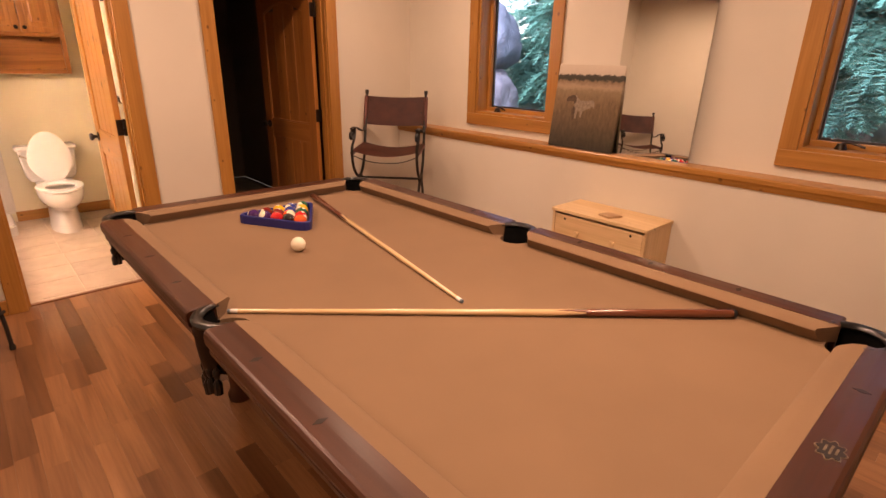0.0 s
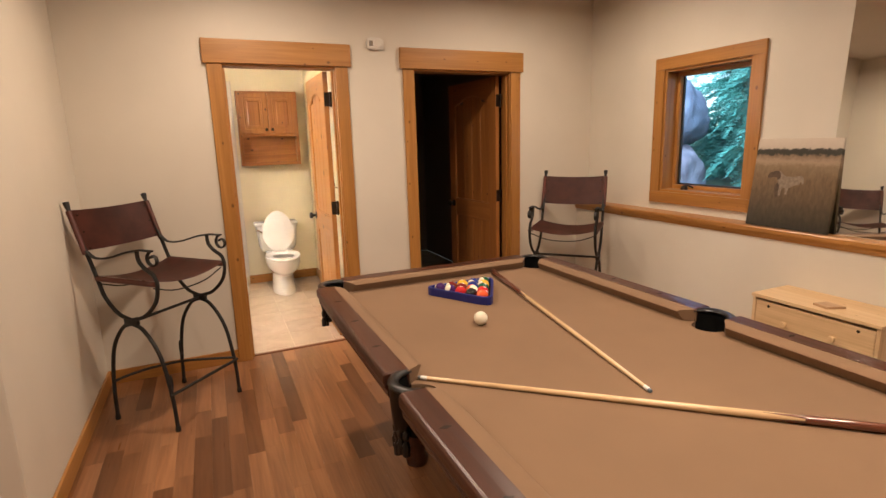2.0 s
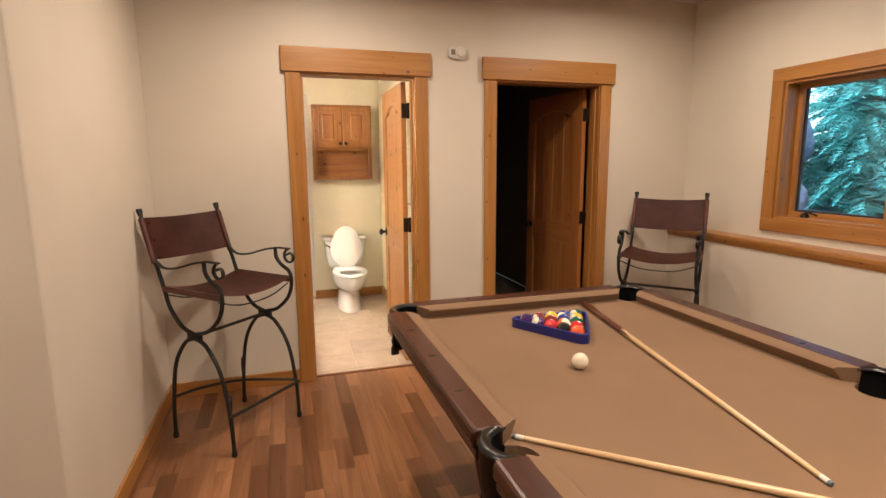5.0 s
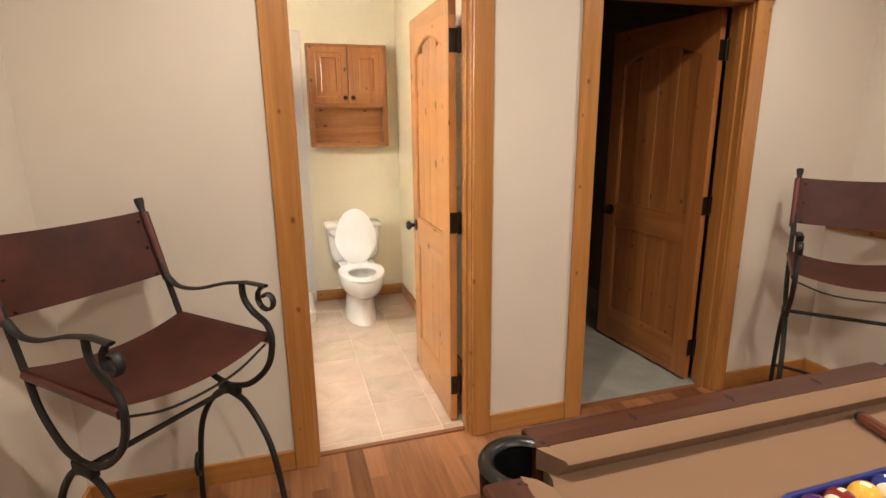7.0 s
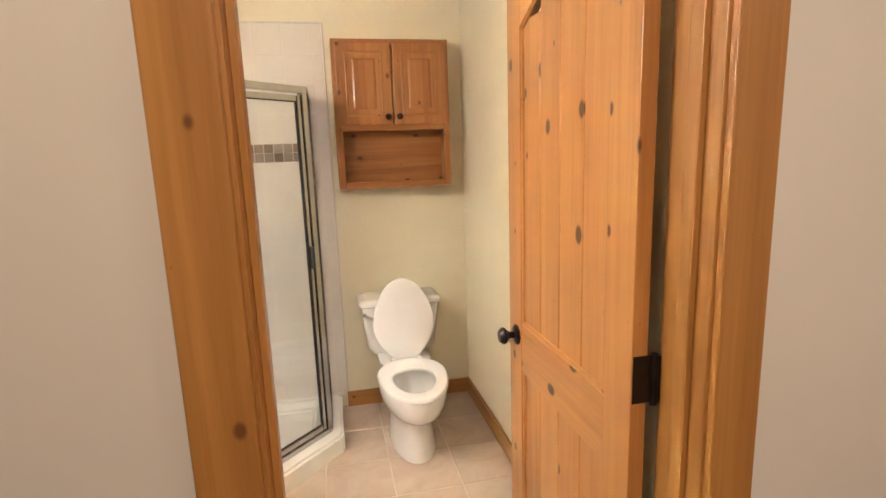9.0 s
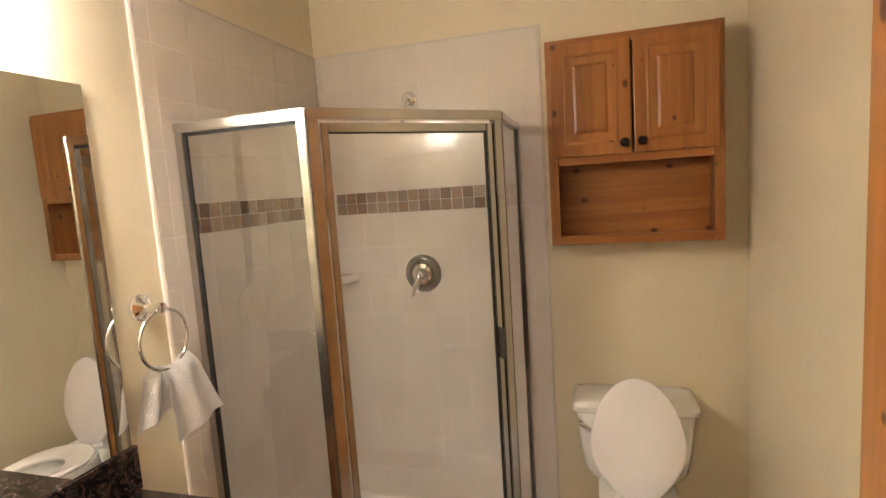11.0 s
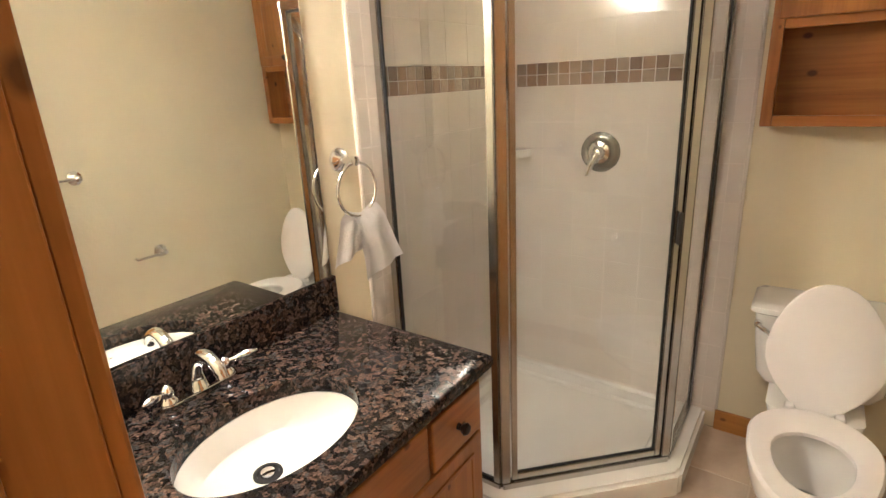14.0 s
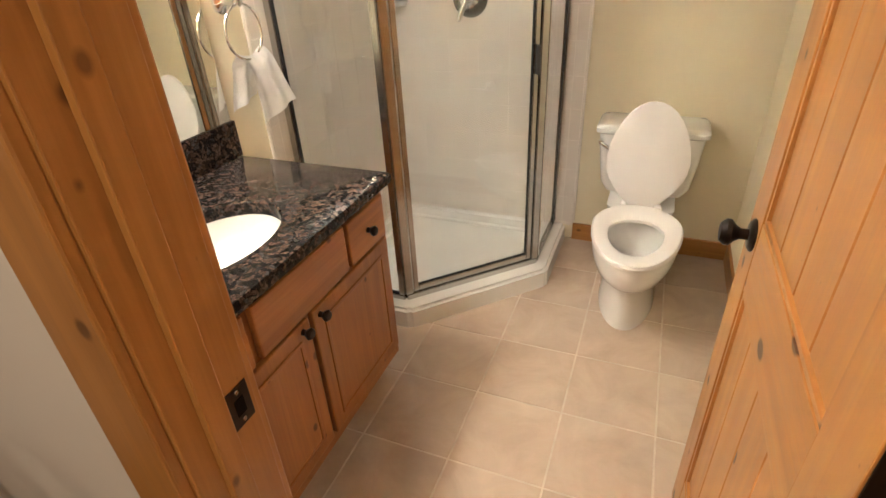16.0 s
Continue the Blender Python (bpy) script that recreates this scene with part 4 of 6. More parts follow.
pic = ramp(nt, mrg.outputs[0], [(0.0, (0.022, 0.019, 0.010)), (0.22, (0.07, 0.052, 0.026)), (0.5, (0.15, 0.100, 0.048)), (0.68, (0.21, 0.148, 0.08)), (0.74, (0.34, 0.25, 0.16)), (0.80, (0.19, 0.13, 0.075)), (0.82, (0.025, 0.024, 0.014)), (0.87, (0.035, 0.03, 0.02)), (0.885, (0.50, 0.43, 0.35)), (1.0, (0.58, 0.51, 0.42))])
grass = ramp(nt, noise_tex(nt, v2, 1.0, 4, 0.65), [(0.3, (0.6, 0.55, 0.5)), (0.7, (1.3, 1.25, 1.2))])
low = nt.nodes.new("ShaderNodeMapRange")
low.inputs["From Min"].default_value, low.inputs["From Max"].default_value = 0.72, 0.60
low.inputs["To Max"].default_value = 0.8
nt.links.new(mrg.outputs[0], low.inputs["Value"])
nt.links.new(mixc(nt, low.outputs[0], pic, grass, "MULTIPLY"), p.inputs["Base Color"])
p.inputs["Roughness"].default_value = 0.5
art = new("canvas_print")
art.matrix_basis = pose(2.910, -1.878, 0.9605, 0, 7.0, 0)
tagged(art, "canvas print of a dog in a tan meadow, on the ledge", "picture")
part("canvas", box(-0.012, 0.008, -0.240, 0.240, 0.0, 0.525, 0.002), cv, art)
coat_pale = plain("printed_pale_coat", (0.24, 0.19, 0.135), 0.6, vary=0.3, scale=60)
coat_dark = plain("printed_brown", (0.075, 0.045, 0.026), 0.6, vary=0.4, scale=50)


def blot(name, outline, m, proud):
    part(name, prism(outline, -0.0122 - proud, -0.0118, 0), m, art)


blot("printed_body", [(0.10, 0.33), (0.075, 0.335), (0.04, 0.305), (-0.01, 0.305), (-0.05, 0.312), (-0.066, 0.298), (-0.07, 0.268), (-0.062, 0.262), (-0.052, 0.28), (-0.045, 0.262), (-0.012, 0.252), (0.012, 0.238), (0.018, 0.20), (0.028, 0.20), (0.032, 0.235), (0.05, 0.24), (0.056, 0.19), (0.066, 0.19), (0.072, 0.25), (0.085, 0.285)], coat_pale, 0.0006)
blot("printed_head", [(0.148, 0.302), (0.135, 0.322), (0.105, 0.335), (0.085, 0.336), (0.07, 0.322), (0.068, 0.295), (0.08, 0.282), (0.092, 0.298), (0.118, 0.298), (0.14, 0.292)], coat_dark, 0.0012)
blot("printed_foreleg", [(0.082, 0.268), (0.068, 0.25), (0.072, 0.175), (0.084, 0.175), (0.095, 0.24)], coat_dark, 0.0010)

# ---- shower ----
AX, AY, BX, BY = -0.418, 1.393, 0.040, 1.853
TF = YB - 0.010   # face of the back wall's tiles
TX = XM + 0.010   # face of the mirror wall's tiles
shower = thing("shower_enclosure", "corner shower with brushed metal frame and clear glass", "shower", (-0.4, 1.8, 0))
SO = Vector((-0.4, 1.8, 0))


def sp2(x, y):
    return (x - SO.x, y - SO.y)


bm = bmesh.new()
outer = [(TX + 0.001, 1.318), (-0.371, 1.318), (0.109, 1.806), (0.109, TF - 0.001), (TX + 0.001, TF - 0.001)]
inner = [(TX + 0.03, 1.445), (-0.442, 1.445), (-0.008, 1.88), (-0.008, TF - 0.03), (TX + 0.03, TF - 0.03)]
floor_l = [(TX + 0.06, 1.485), (-0.46, 1.485), (-0.048, 1.90), (-0.048, TF - 0.06), (TX + 0.06, TF - 0.06)]
loops = []
for ring, z in ((outer, 0.0), (outer, 0.095), (inner, 0.099), (floor_l, 0.04)):
    loops.append([bm.verts.new((*sp2(*q), z)) for q in ring])
for a, b in zip(loops, loops[1:]):
    for k in range(5):
        bm.faces.new((a[k], a[(k + 1) % 5], b[(k + 1) % 5], b[k]))
bm.faces.new(loops[-1])
bm.faces.new(loops[0][::-1])
bmesh.ops.bevel(bm, geom=[e for e in bm.edges if max(v.co.z for v in e.verts) > 0.03], offset=0.014, segments=3, affect="EDGES")
part("shower_base", bm, acrylic, shower, "white moulded shower base", True)


def bar2(p, q, z0, z1, th, ext=0.0, bevel=0.003):
    """An upright slab from p to q in plan."""
    p, q = Vector(sp2(*p)), Vector(sp2(*q))
    d = (q - p).normalized()
    n = Vector((-d.y, d.x)) * th / 2
    p, q = p - d * ext, q + d * ext
    return prism([tuple(p + n), tuple(q + n), tuple(q - n), tuple(p - n)], z0, z1, 2, bevel)


W_, A_, B_, C_ = (TX + 0.002, AY), (AX, AY), (BX, BY), (BX, TF - 0.002)
ZB, ZT = 0.101, 1.815
part("header", bar2(W_, A_, ZT - 0.03, ZT, 0.032), satin, shower, "brushed metal header")
part("header", bar2(A_, B_, ZT - 0.03, ZT + 0.001, 0.034, 0.006), satin, shower, "brushed metal header")
part("header", bar2(B_, C_, ZT - 0.03, ZT, 0.032), satin, shower, "brushed metal header")
part("sill", bar2(W_, A_, ZB - 0.004, ZB + 0.02, 0.03), satin, shower)
part("sill", bar2(A_, B_, ZB - 0.004, ZB + 0.024, 0.034), satin, shower)
part("sill", bar2(B_, C_, ZB - 0.004, ZB + 0.02, 0.03), satin, shower)
part("wall_channel", bar2(W_, (W_[0] + 0.030, AY), ZB + 0.02, ZT - 0.03, 0.026), satin, shower)
part("wall_channel", bar2((BX, C_[1] - 0.022), C_, ZB + 0.02, ZT - 0.03, 0.026), satin, shower)
dv = Vector((BX - AX, BY - AY)).normalized()


def along(u):
    return (AX + dv.x * u, AY + dv.y * u)


DL = math.hypot(BX - AX, BY - AY)
for c, side in ((A_, (-1, 0)), (B_, (0, 1))):
    part("post", bar2((c[0] + side[0] * 0.028, c[1] + side[1] * 0.028), c, ZB + 0.018, ZT - 0.028, 0.026), satin, shower)
for u0, u1 in ((-0.004, 0.028), (DL - 0.028, DL + 0.004)):
    part("post", bar2(along(u0), along(u1), ZB + 0.022, ZT - 0.028, 0.030), satin, shower)
for x0, x1 in ((W_[0] + 0.026, AX - 0.02),):
    g = part("side_pane", bar2((x0, AY), (x1, AY), ZB + 0.016, ZT - 0.026, 0.005, 0, 0), shower_glass, shower, "clear fixed shower pane")
    part("gasket", bar2((x0 + 0.004, AY), (x0 + 0.010, AY), ZB + 0.02, ZT - 0.03, 0.012, 0, 0), black_rubber, g, "thin black rubber gasket")
    part("gasket", bar2((x0 + 0.006, AY), (x1, AY), ZT - 0.040, ZT - 0.031, 0.012, 0, 0), black_rubber, g)
    part("gasket", bar2((x0 + 0.006, AY), (x1, AY), ZB + 0.021, ZB + 0.027, 0.012, 0, 0), black_rubber, g)
g = part("side_pane", bar2((BX, BY + 0.02), (BX, C_[1] - 0.018), ZB + 0.016, ZT - 0.026, 0.005, 0, 0), shower_glass, shower, "clear fixed shower pane")
part("gasket", bar2((BX, BY + 0.030), (BX, BY + 0.036), ZB + 0.02, ZT - 0.03, 0.012, 0, 0), black_rubber, g)
part("gasket", bar2((BX, C_[1] - 0.03), (BX, C_[1] - 0.024), ZB + 0.02, ZT - 0.03, 0.012, 0, 0), black_rubber, g)
sdoor = part("shower_door", bar2(along(0.045), along(DL - 0.045), ZB + 0.045, ZT - 0.06, 0.005, 0, 0), shower_glass, shower, "clear framed shower door")
for u in (0.034, DL - 0.056):
    part("door_stile", bar2(along(u), along(u + 0.022), ZB + 0.03, ZT - 0.04, 0.024), satin, sdoor, "brushed metal stile")
for z in (ZB + 0.03, ZT - 0.066):
    part("door_rail", bar2(along(0.0565), along(DL - 0.0565), z, z + 0.026, 0.022), satin, sdoor)
part("gasket", bar2(along(DL - 0.0335), along(DL - 0.0305), ZB + 0.03, ZT - 0.04, 0.012, 0, 0), black_rubber, sdoor)
part("gasket", bar2(along(DL - 0.0605), along(DL - 0.0575), ZB + 0.056, ZT - 0.066, 0.012, 0, 0), black_rubber, sdoor)
part("gasket", bar2(along(0.0575), along(DL - 0.0575), ZT - 0.070, ZT - 0.0665, 0.012, 0, 0), black_rubber, sdoor)
part("gasket", bar2(along(0.0575), along(DL - 0.0575), ZB + 0.0565, ZB + 0.060, 0.012, 0, 0), black_rubber, sdoor)
nrm = Vector((dv.y, -dv.x))
pull_m = plain("grey_pull", (0.09, 0.088, 0.085), 0.35, 0.7, vary=0.1)
hc = Vector(along(DL - 0.045)) + nrm * 0.022
part("door_handle", bar2(tuple(hc - dv * 0.008), tuple(hc + dv * 0.008), 0.97, 1.08, 0.014, 0, 0.004), pull_m, sdoor, "dark grey pull on the shower door")

for ob in shower.children:
    if ob.data.materials[0] == shower_glass:
        ob.visible_shadow = False

# tiled walls: backing, square tiles and a two-row mosaic band
tile_m = plain("glazed_cream_tile", (0.74, 0.68, 0.60), 0.16, vary=0.05, scale=3, bump_s=0.12, fine=12, coat=0.3, dist=0.002)
mos, nt, p = nodes_of("tumbled_stone_mosaic")
info = nt.nodes.new("ShaderNodeObjectInfo")
v = coords(nt, (1, 1, 1))
base = ramp(nt, info.outputs["Random"], [(0.0, (0.13, 0.065, 0.04)), (0.25, (0.27, 0.15, 0.085)), (0.5, (0.36, 0.24, 0.15)), (0.75, (0.24, 0.19, 0.15)), (1.0, (0.42, 0.31, 0.21))])
nt.links.new(mixc(nt, 0.6, base, ramp(nt, noise_tex(nt, v, 60, 5), [(0.3, (0.5, 0.45, 0.42)), (0.7, (1.3, 1.25, 1.2))]), "MULTIPLY"), p.inputs["Base Color"])
p.inputs["Roughness"].default_value = 0.4
north_t = solid("tiled_wall_north", box(TX, 0.1395, YB - 0.0093, YB - 0.0005, 0.08, 2.193), white_grout, "cream square wall tiles with a stone mosaic band", "tiled wall")
west_t = solid("tiled_wall_west", box(XM + 0.0005, XM + 0.0093, 1.2875, YB - 0.0098, 0.08, 2.193), white_grout, "cream square wall tiles with a stone mosaic band", "tiled wall")
P6 = 0.1538


def bevel_tile(w, h, d, b):
    """A tile in the x-z plane, its face towards -y at y = -d."""
    bm = bmesh.new()
    back = [bm.verts.new(q) for q in ((0, 0, 0), (w, 0, 0), (w, 0, h), (0, 0, h))]
    mid = [bm.verts.new((x, -d + b, z)) for x, z in ((0, 0), (w, 0), (w, h), (0, h))]
    top = [bm.verts.new((x, -d, z)) for x, z in ((b, b), (w - b, b), (w - b, h - b), (b, h - b))]
    for a, c in ((back, mid), (mid, top)):
        for k in range(4):
            bm.faces.new((a[k], a[(k + 1) % 4], c[(k + 1) % 4], c[k]))
    bm.faces.new(top)
    return bm


tile_cache = {}


def lay(name, parent, w, h, m, d, mat):
    key = (name, round(w, 4), round(h, 4))
    if key not in tile_cache:
        tile_cache[key] = mesh_of(name, bevel_tile(w, h, d, 0.0014), mat)
    ob = new(name, tile_cache[key])
    ob.parent = parent
    ob.matrix_basis = m
    return ob


ROWS_Z = [(2.0385, 2.192), (1.8845, 2.0365), (1.7305, 1.8825), (1.576, 1.7285)]
z = 1.474
while z > 0.11:
    ROWS_Z.append((max(z - 0.1518, 0.100), z))
    z -= P6
grt = 0.001
x = 0.1385
cols = []
x -= 0.051
cols.append((x, 0.1385))
while x > TX + 0.012:
    cols.append((max(x - P6 + grt, TX + 0.001), x - grt))
    x -= P6
for x0, x1 in cols:
    for z0, z1 in ROWS_Z:
        lay("tile", north_t, x1 - x0, z1 - z0, pose(x0, YB - 0.0065, z0), 0.0035, tile_m)
cols = [(1.2885, 1.338)]
y = 1.340
while y < YB - 0.02:
    cols.append((y, min(y + P6 - 2 * grt, YB - 0.0105)))
    y += P6
for y0, y1 in cols:
    for z0, z1 in ROWS_Z:
        lay("tile", west_t, y1 - y0, z1 - z0, pose(XM + 0.0065, y0, z0, 0, 0, 90), 0.0035, tile_m)
mp = 0.0505
x = 0.046
lay("tile", north_t, 0.0395, 0.0985, pose(0.0475, YB - 0.0065, 1.4765), 0.0035, tile_m)
lay("tile", north_t, 0.051, 0.0985, pose(0.0885, YB - 0.0065, 1.4765), 0.0035, tile_m)
while x - mp > TX:
    for k in range(2):
        lay("mosaic_tile", north_t, 0.0475, 0.0475, pose(x - mp, YB - 0.0065, 1.4765 + k * 0.0495), 0.0042, mos)
    x -= mp
y = 1.404
lay("tile", west_t, 0.0495, 0.0985, pose(XM + 0.0065, 1.2885, 1.4765, 0, 0, 90), 0.0035, tile_m)
lay("tile", west_t, 0.062, 0.0985, pose(XM + 0.0065, 1.340, 1.4765, 0, 0, 90), 0.0035, tile_m)
while y + mp < YB - 0.01:
    for k in range(2):
        lay("mosaic_tile", west_t, 0.0475, 0.0475, pose(XM + 0.0065, y, 1.4765 + k * 0.0495, 0, 0, 90), 0.0042, mos)
    y += mp
solid("tile_edge_north", prism([(0.1398, YB - 0.0005), (0.1398, YB - 0.009), (0.144, YB - 0.0115), (0.152, YB - 0.008), (0.152, YB - 0.0005)], 0.097, 2.2, 2), tile_m, "rounded cream edging beside the tiles", "trim")
solid("tile_edge_west", prism([(XM + 0.0005, 1.2872), (XM + 0.009, 1.2872), (XM + 0.0115, 1.283), (XM + 0.008, 1.275), (XM + 0.0005, 1.275)], 0.12, 2.2, 2), tile_m, "rounded cream edging beside the tiles", "trim")
solid("tile_cap", prism([(YB - 0.0005, 2.1935), (YB - 0.011, 2.1935), (YB - 0.009, 2.2), (YB - 0.0005, 2.202)], XM + 0.012, 0.1395, 0), tile_m, "rounded cream edging above the tiles", "trim")
solid("tile_cap_west", prism([(XM + 0.0005, 2.1935), (XM + 0.011, 2.1935), (XM + 0.009, 2.2), (XM + 0.0005, 2.202)], 1.288, YB - 0.0005, 1), tile_m, "rounded cream edging above the tiles", "trim")

vl = thing("shower_valve", "round satin nickel shower valve with lever on the tiles", "shower valve", (-0.412, TF, 1.194))
part("escutcheon", lathe([(0.030, -0.020), (0.034, -0.012), (0.050, -0.010), (0.060, -0.014), (0.070, -0.013), (0.082, -0.006), (0.086, -0.0005)], 36, axis=1), valve_m, vl, "", True)
part("hub", lathe([(0.0, -0.058), (0.018, -0.056), (0.024, -0.045), (0.03, -0.026), (0.046, -0.022), (0.05, -0.0125)], 28, axis=1), chrome, vl, "", True)
part("lever", tube(smooth_curve([(0.0, -0.05, 0.0), (-0.012, -0.062, -0.03), (-0.028, -0.072, -0.075), (-0.034, -0.075, -0.092)], 4), [0.015] * 3 + [0.013] * 4 + [0.011] * 4 + [0.008] * 2, 10), chrome, vl, "", True)
shd = thing("shower_fitting", "chrome shower head and arm above the enclosure", "shower head", (-0.421, TF, 1.965))
part("flange", lathe([(0.012, -0.014), (0.026, -0.012), (0.034, -0.004), (0.034, -0.0005)], 24, axis=1), chrome, shd, "", True)
part("arm", tube(smooth_curve([(0, -0.006, 0), (0, -0.05, -0.005), (0, -0.09, -0.045), (0, -0.115, -0.09)], 4), 0.0095, 10), chrome, shd, "", True)
part("head", lathe([(0.012, 0.0), (0.016, -0.02), (0.034, -0.05), (0.036, -0.06), (0.0, -0.061)], 20, (0, -0.115, -0.085)), chrome, shd, "", True)
bm = bmesh.new()
n = 10
arcp = [(0.0, 0.0)] + [(0.13 * math.cos(radians(-90 * i / n)) , 0.13 * math.sin(radians(-90 * i / n))) for i in range(n + 1)]
bm_prism(bm, [(TX + 0.001 + a, TF - 0.001 + b) for a, b in arcp], 1.165, 1.20)
bmesh.ops.bevel(bm, geom=bm.edges[:], offset=0.006, segments=2, affect="EDGES")
solid("soap_shelf", bm, porcelain, "white ceramic corner soap shelf on the tiles", "soap shelf", "", True)

# ---- vanity ----
VY0, VY1, VX = 0.160, 1.075, -0.302
van = thing("vanity_cabinet", "knotty alder vanity cabinet with bronze knobs", "vanity", (XM, 0.62, 0))


def vb(x0, x1, y0, y1, z0, z1, bev=0.002):
    return box(x0 - XM, x1 - XM, y0 - 0.62, y1 - 0.62, z0, z1, bev)


for y0, y1 in ((VY1 - 0.016, VY1), (VY0, VY0 + 0.016)):
    part("side_panel", prism([(0.001, 0.0), (VX - XM - 0.069, 0.0), (VX - XM - 0.069, 0.105), (VX - XM, 0.105), (VX - XM, 0.781), (0.001, 0.781)], y0 - 0.62, y1 - 0.62, 1, 0.002), cab_z, van)
part("toe_kick", vb(VX - 0.085, VX - 0.07, VY0 + 0.017, VY1 - 0.017, 0.0, 0.105), cab_y, van)
part("bottom_panel", vb(XM + 0.001, VX - 0.02, VY0 + 0.017, VY1 - 0.017, 0.106, 0.12), cab_y, van)
for y0, y1 in ((VY0 + 0.0165, VY0 + 0.04), (0.41, 0.44), (0.81, 0.84), (VY1 - 0.04, VY1 - 0.0165)):
    part("face_stile", vb(VX - 0.018, VX - 0.0005, y0, y1, 0.106, 0.781), cab_z, van)
for z0, z1 in ((0.106, 0.155), (0.60, 0.635), (0.77, 0.781)):
    part("face_rail", vb(VX - 0.0185, VX - 0.001, VY0 + 0.0165, VY1 - 0.0165, z0, z1), cab_y, van)


def front(name, y0, y1, z0, z1, knob=None, panel=True, label=""):
    f0, f1 = VX, VX + 0.019
    d = part(name, vb(f0, f1, y0, y1, z0, z1, 0.005), cab_z if panel else cab_y, van, label)
    if panel:
        w = 0.05
        fr = part("recess", vb(f1 - 0.001, f1 + 0.001, y0 + w, y1 - w, z0 + w, z1 - w, 0.0008), cab_z, d)
        for a, b, c, e in ((y0 + w - 0.006, y0 + w + 0.006, z0 + w, z1 - w), (y1 - w - 0.006, y1 - w + 0.006, z0 + w, z1 - w)):
            part("bead", vb(f1 - 0.001, f1 + 0.004, a, b, c, e, 0.0015), cab_z, d)
        for c in (z0 + w, z1 - w):
            part("bead", vb(f1 - 0.001, f1 + 0.0042, y0 + w - 0.006, y1 - w + 0.006, c - 0.006, c + 0.006, 0.0015), cab_y, d)
    if knob:
        ky, kz = knob
        part("knob", lathe([(0.0, 0.032), (0.012, 0.030), (0.0165, 0.023), (0.013, 0.016), (0.007, 0.010), (0.009, 0.0)], 16, (f1 - XM, ky - 0.62, kz), axis=0), bronze, d, "round dark bronze knob", True)


front("drawer_front", 0.835, 1.048, 0.63, 0.77, (0.94, 0.70), False)
front("drawer_front", 0.17, 0.405, 0.63, 0.775, (0.29, 0.70), False)
front("false_front", 0.43, 0.82, 0.63, 0.775, None, False)
front("cabinet_door", 0.62, 1.048, 0.165, 0.622, (0.65, 0.598))
front("cabinet_door", 0.17, 0.605, 0.165, 0.622, (0.572, 0.598))

gr, nt, p = nodes_of("brown_black_granite")
v = coords(nt, (1, 1, 1), False)
vo = nt.nodes.new("ShaderNodeTexVoronoi")
vo.inputs["Scale"].default_value = 98
wv = nt.nodes.new("ShaderNodeVectorMath")
nz = nt.nodes.new("ShaderNodeTexNoise")
nz.inputs["Scale"].default_value = 40
nt.links.new(v, nz.inputs["Vector"])
sc_ = nt.nodes.new("ShaderNodeVectorMath")
sc_.operation = "SCALE"
sc_.inputs["Scale"].default_value = 0.038
nt.links.new(nz.outputs["Color"], sc_.inputs[0])
nt.links.new(v, wv.inputs[0])
nt.links.new(sc_.outputs[0], wv.inputs[1])
nt.links.new(wv.outputs[0], vo.inputs["Vector"])
sep = nt.nodes.new("ShaderNodeSeparateColor")
nt.links.new(vo.outputs["Color"], sep.inputs[0])
blot_c = ramp(nt, sep.outputs[0], [(0.0, (0.010, 0.009, 0.010)), (0.34, (0.014, 0.012, 0.012)), (0.46, (0.030, 0.022, 0.018)), (0.66, (0.074, 0.048, 0.037)), (0.82, (0.108, 0.072, 0.056)), (0.90, (0.034, 0.032, 0.032)), (1.0, (0.060, 0.056, 0.055))])
speck = ramp(nt, noise_tex(nt, v, 190, 4), [(0.38, (0.35, 0.33, 0.32)), (0.66, (1.5, 1.4, 1.35))])
nt.links.new(mixc(nt, 0.8, blot_c, speck, "MULTIPLY"), p.inputs["Base Color"])
p.inputs["Roughness"].default_value = 0.09
p.inputs["Specular IOR Level"].default_value = 0.16

CX0, CX1, CY0, CY1, CZ0, CZ1 = XM + 0.001, -0.277, 0.152, 1.108, 0.7815, 0.821
SX, SY, RA, RB = -0.532, 0.594, 0.155, 0.212
bm = bmesh.new()
angs = sorted([2 * math.pi * k / 72 for k in range(72)] + [math.atan2(b - SY, a - SX) % (2 * math.pi) for a in (CX0, CX1) for b in (CY0, CY1)])


def rect_pt(a, inset):
    c, s = math.cos(a), math.sin(a)
    x0, x1, y0, y1 = CX0 + inset * 0, CX1 - inset, CY0, CY1 - inset
    t = min((x1 - SX) / c if c > 1e-9 else 9, (x0 - SX) / c if c < -1e-9 else 9, (y1 - SY) / s if s > 1e-9 else 9, (y0 - SY) / s if s < -1e-9 else 9)
    return SX + c * t, SY + s * t


loops = []
for f, z in ((1, CZ0), (1, CZ1 - 0.004), (1.02, CZ1)):
    loops.append([bm.verts.new((SX + RA * f * math.cos(a), SY + RB * f * math.sin(a), z)) for a in angs])
for ins, z in ((0.010, CZ1), (0.003, CZ1 - 0.003), (0.0, CZ1 - 0.011), (0.0, CZ0 + 0.011), (0.003, CZ0 + 0.003), (0.010, CZ0)):
    loops.append([bm.verts.new((*rect_pt(a, ins), z)) for a in angs])
for a, b in zip(loops, loops[1:] + loops[:1]):
    for k in range(len(angs)):
        bm.faces.new((a[k], a[(k + 1) % len(angs)], b[(k + 1) % len(angs)], b[k]))
solid("countertop", bm, gr, "polished brown and black granite vanity top", "countertop", "", True)
